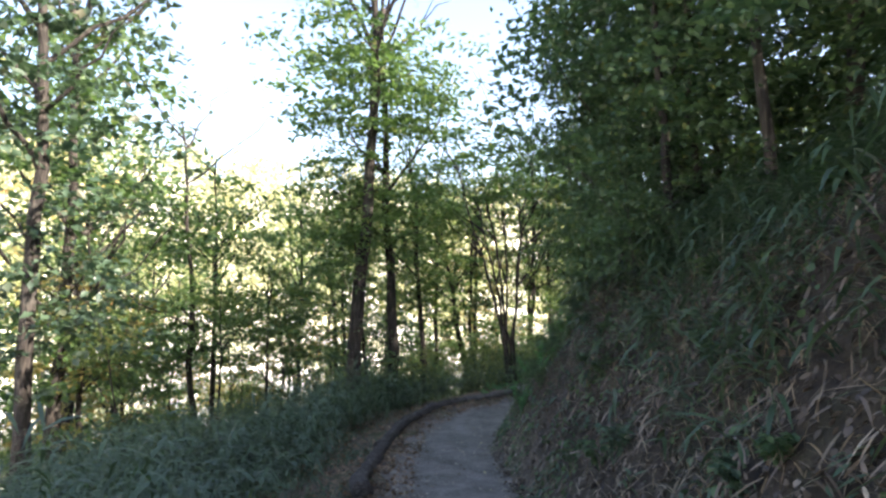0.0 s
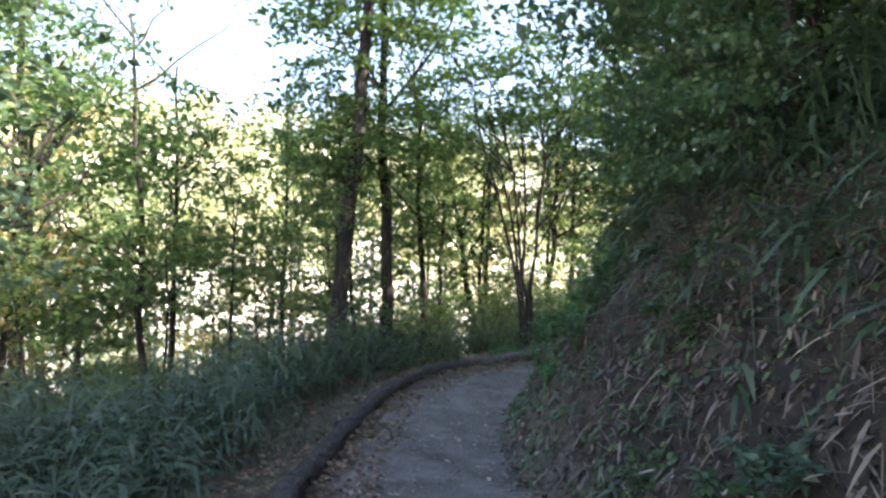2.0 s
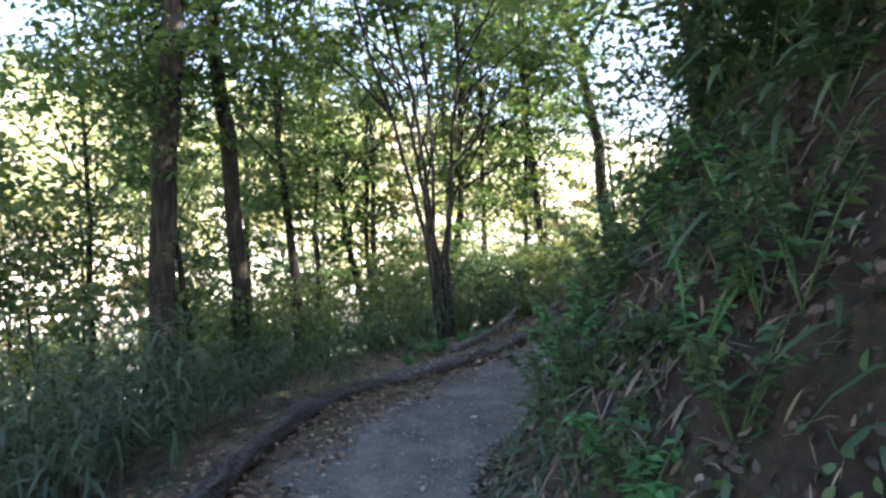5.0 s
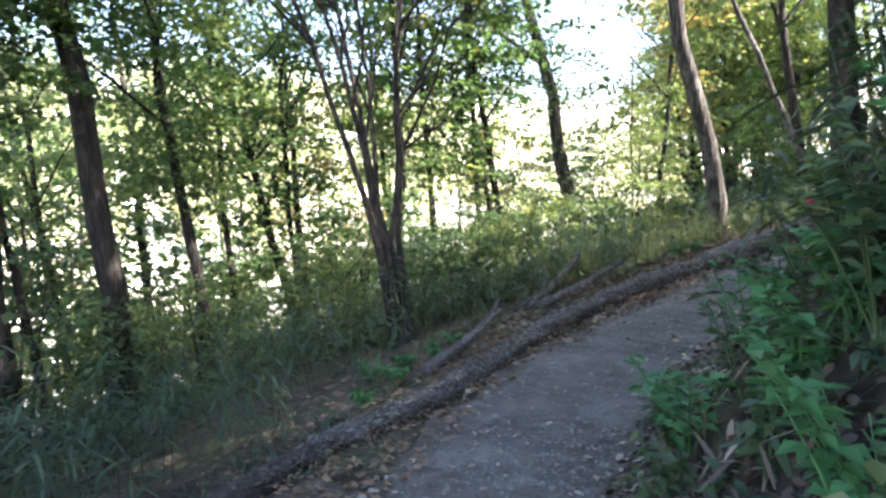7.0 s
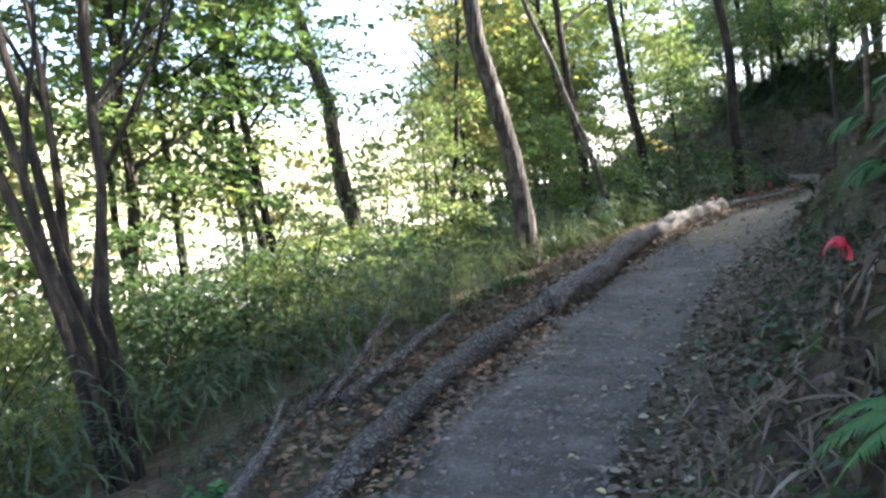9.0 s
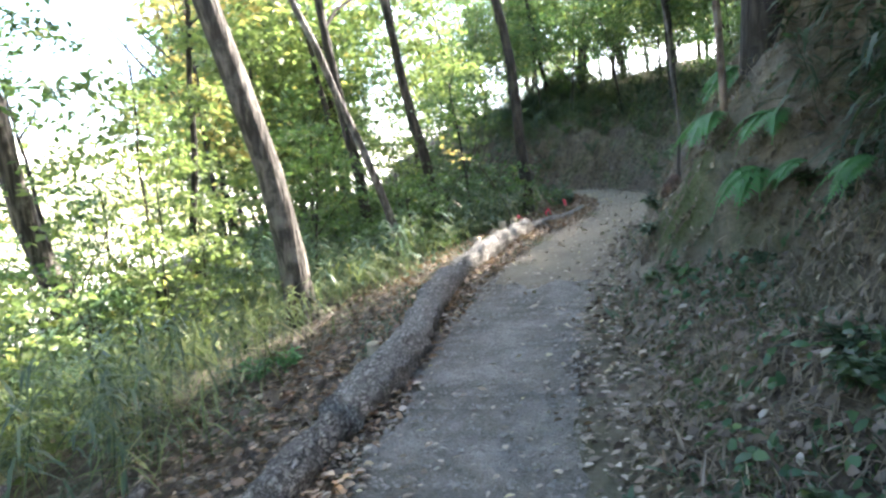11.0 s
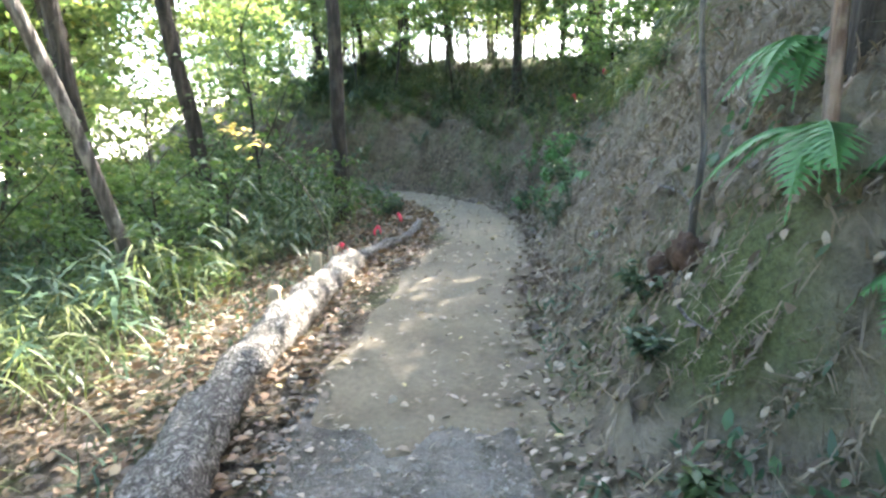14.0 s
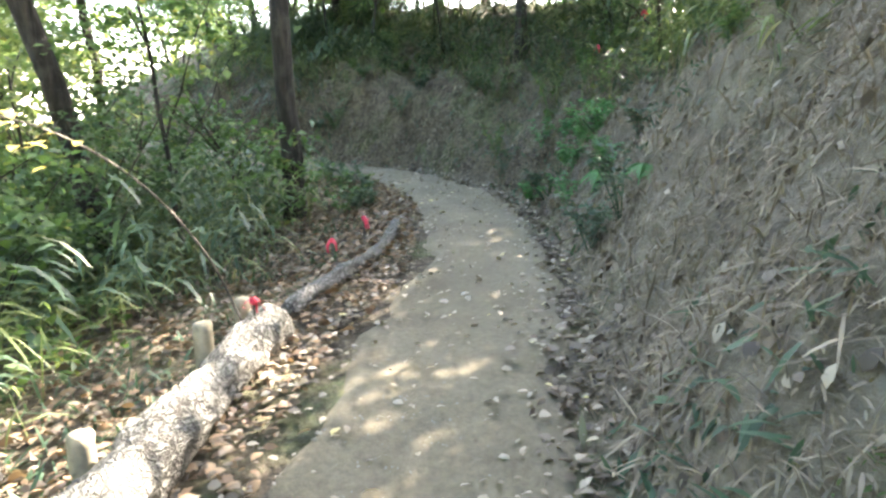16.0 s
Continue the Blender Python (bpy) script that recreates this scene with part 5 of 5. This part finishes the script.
litter("fallen_leaves", x, y, r, LITTER_PALE, "single pale and yellow leaves by the footpath", 0.05, 0.04, 0.4)


def pebbles(x, y, rng, label):
    """Small angular stones half sunk in the path."""
    n = len(x)
    dirs = np.array([(1, 0, 0), (0, 1, 0), (-1, 0, 0), (0, -1, 0), (0, 0, 1.0)])
    tri = np.array([(0, 1, 4), (1, 2, 4), (2, 3, 4), (3, 0, 4)])
    sz = rng.uniform(0.005, 0.016, n)
    a = rng.uniform(0, 6.28, n)
    ca, sa = np.cos(a)[:, None], np.sin(a)[:, None]
    k = rng.uniform(0.6, 1.3, (n, 5)) * sz[:, None]
    px, py = dirs[None, :, 0] * k, dirs[None, :, 1] * k
    v = np.stack([x[:, None] + px * ca - py * sa, y[:, None] + px * sa + py * ca, (height(x, y) + 0.018)[:, None] + dirs[None, :, 2] * k * 0.8], 2).reshape(-1, 3)
    f = (np.arange(n)[:, None, None] * 5 + tri[None]).reshape(-1, 3)
    return stuff("gravel", v, f, PEBBLE, label, "gravel")


x, y, r = scatter(1500, arc_at(1.3, 12.3), S_CLAY + 0.1, -0.6, 0.5, 527)
pebbles(x, y, r, "grey stones packed into the gravel footpath")
x, y, r = scatter(800, arc_at(0.1, 4.0), arc_at(1.3, 12.3), -0.7, 0.58, 517)
pebbles(x, y, r, "small grey stones pressed into the footpath")
x, y, r = scatter(3600, arc_at(9.5, 15.9), arc_at(11.0, 16.1), -0.42, 0.34, 523, lambda x, y, d, r: r.random(len(x)) < 1.3 * np.exp(-((x - 10.15) / 0.42) ** 2 - ((d + 0.02) / 0.20) ** 2) * (0.7 + 0.6 * wave(x, y, 7.0, 2)))
pebbles(x, y, r, "grey gravel showing through the worn clay")

# ---- the far hill's wood ----
rng = np.random.default_rng(900)
n, per = 1300, 60
az, ds = rng.uniform(-1.9, 2.2, n), rng.uniform(66, 170, n)
x, y = 2 + np.sin(az) * ds, 12 + np.cos(az) * ds
ok = side(x, y)[0] < -56
x, y = x[ok], y[ok]
m = len(x)
size = rng.uniform(2.2, 4.6, m)
mid = np.column_stack([x, y, height(x, y) + size * rng.uniform(0.7, 1.5, m)])
ball = unit(rng.normal(0, 1, (m * per, 3)) + np.array([0, 0, 0.35])) * (rng.random((m * per, 1)) ** 0.3)
ball *= 1 + 0.25 * wave(ball[:, 0] * 4 + np.repeat(x, per), ball[:, 1] * 4 + ball[:, 2] * 3, 1.0, 2)[:, None]
b = np.repeat(mid, per, 0) + ball * np.repeat(size, per)[:, None]
k = len(b)
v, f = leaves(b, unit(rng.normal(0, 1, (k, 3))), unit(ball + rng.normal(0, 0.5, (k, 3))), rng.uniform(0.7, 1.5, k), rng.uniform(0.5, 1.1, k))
stuff("far_wood", v, f, LEAF_FAR_HAZE, "sunlit, haze-paled yellow-green trees across the valley", "trees")
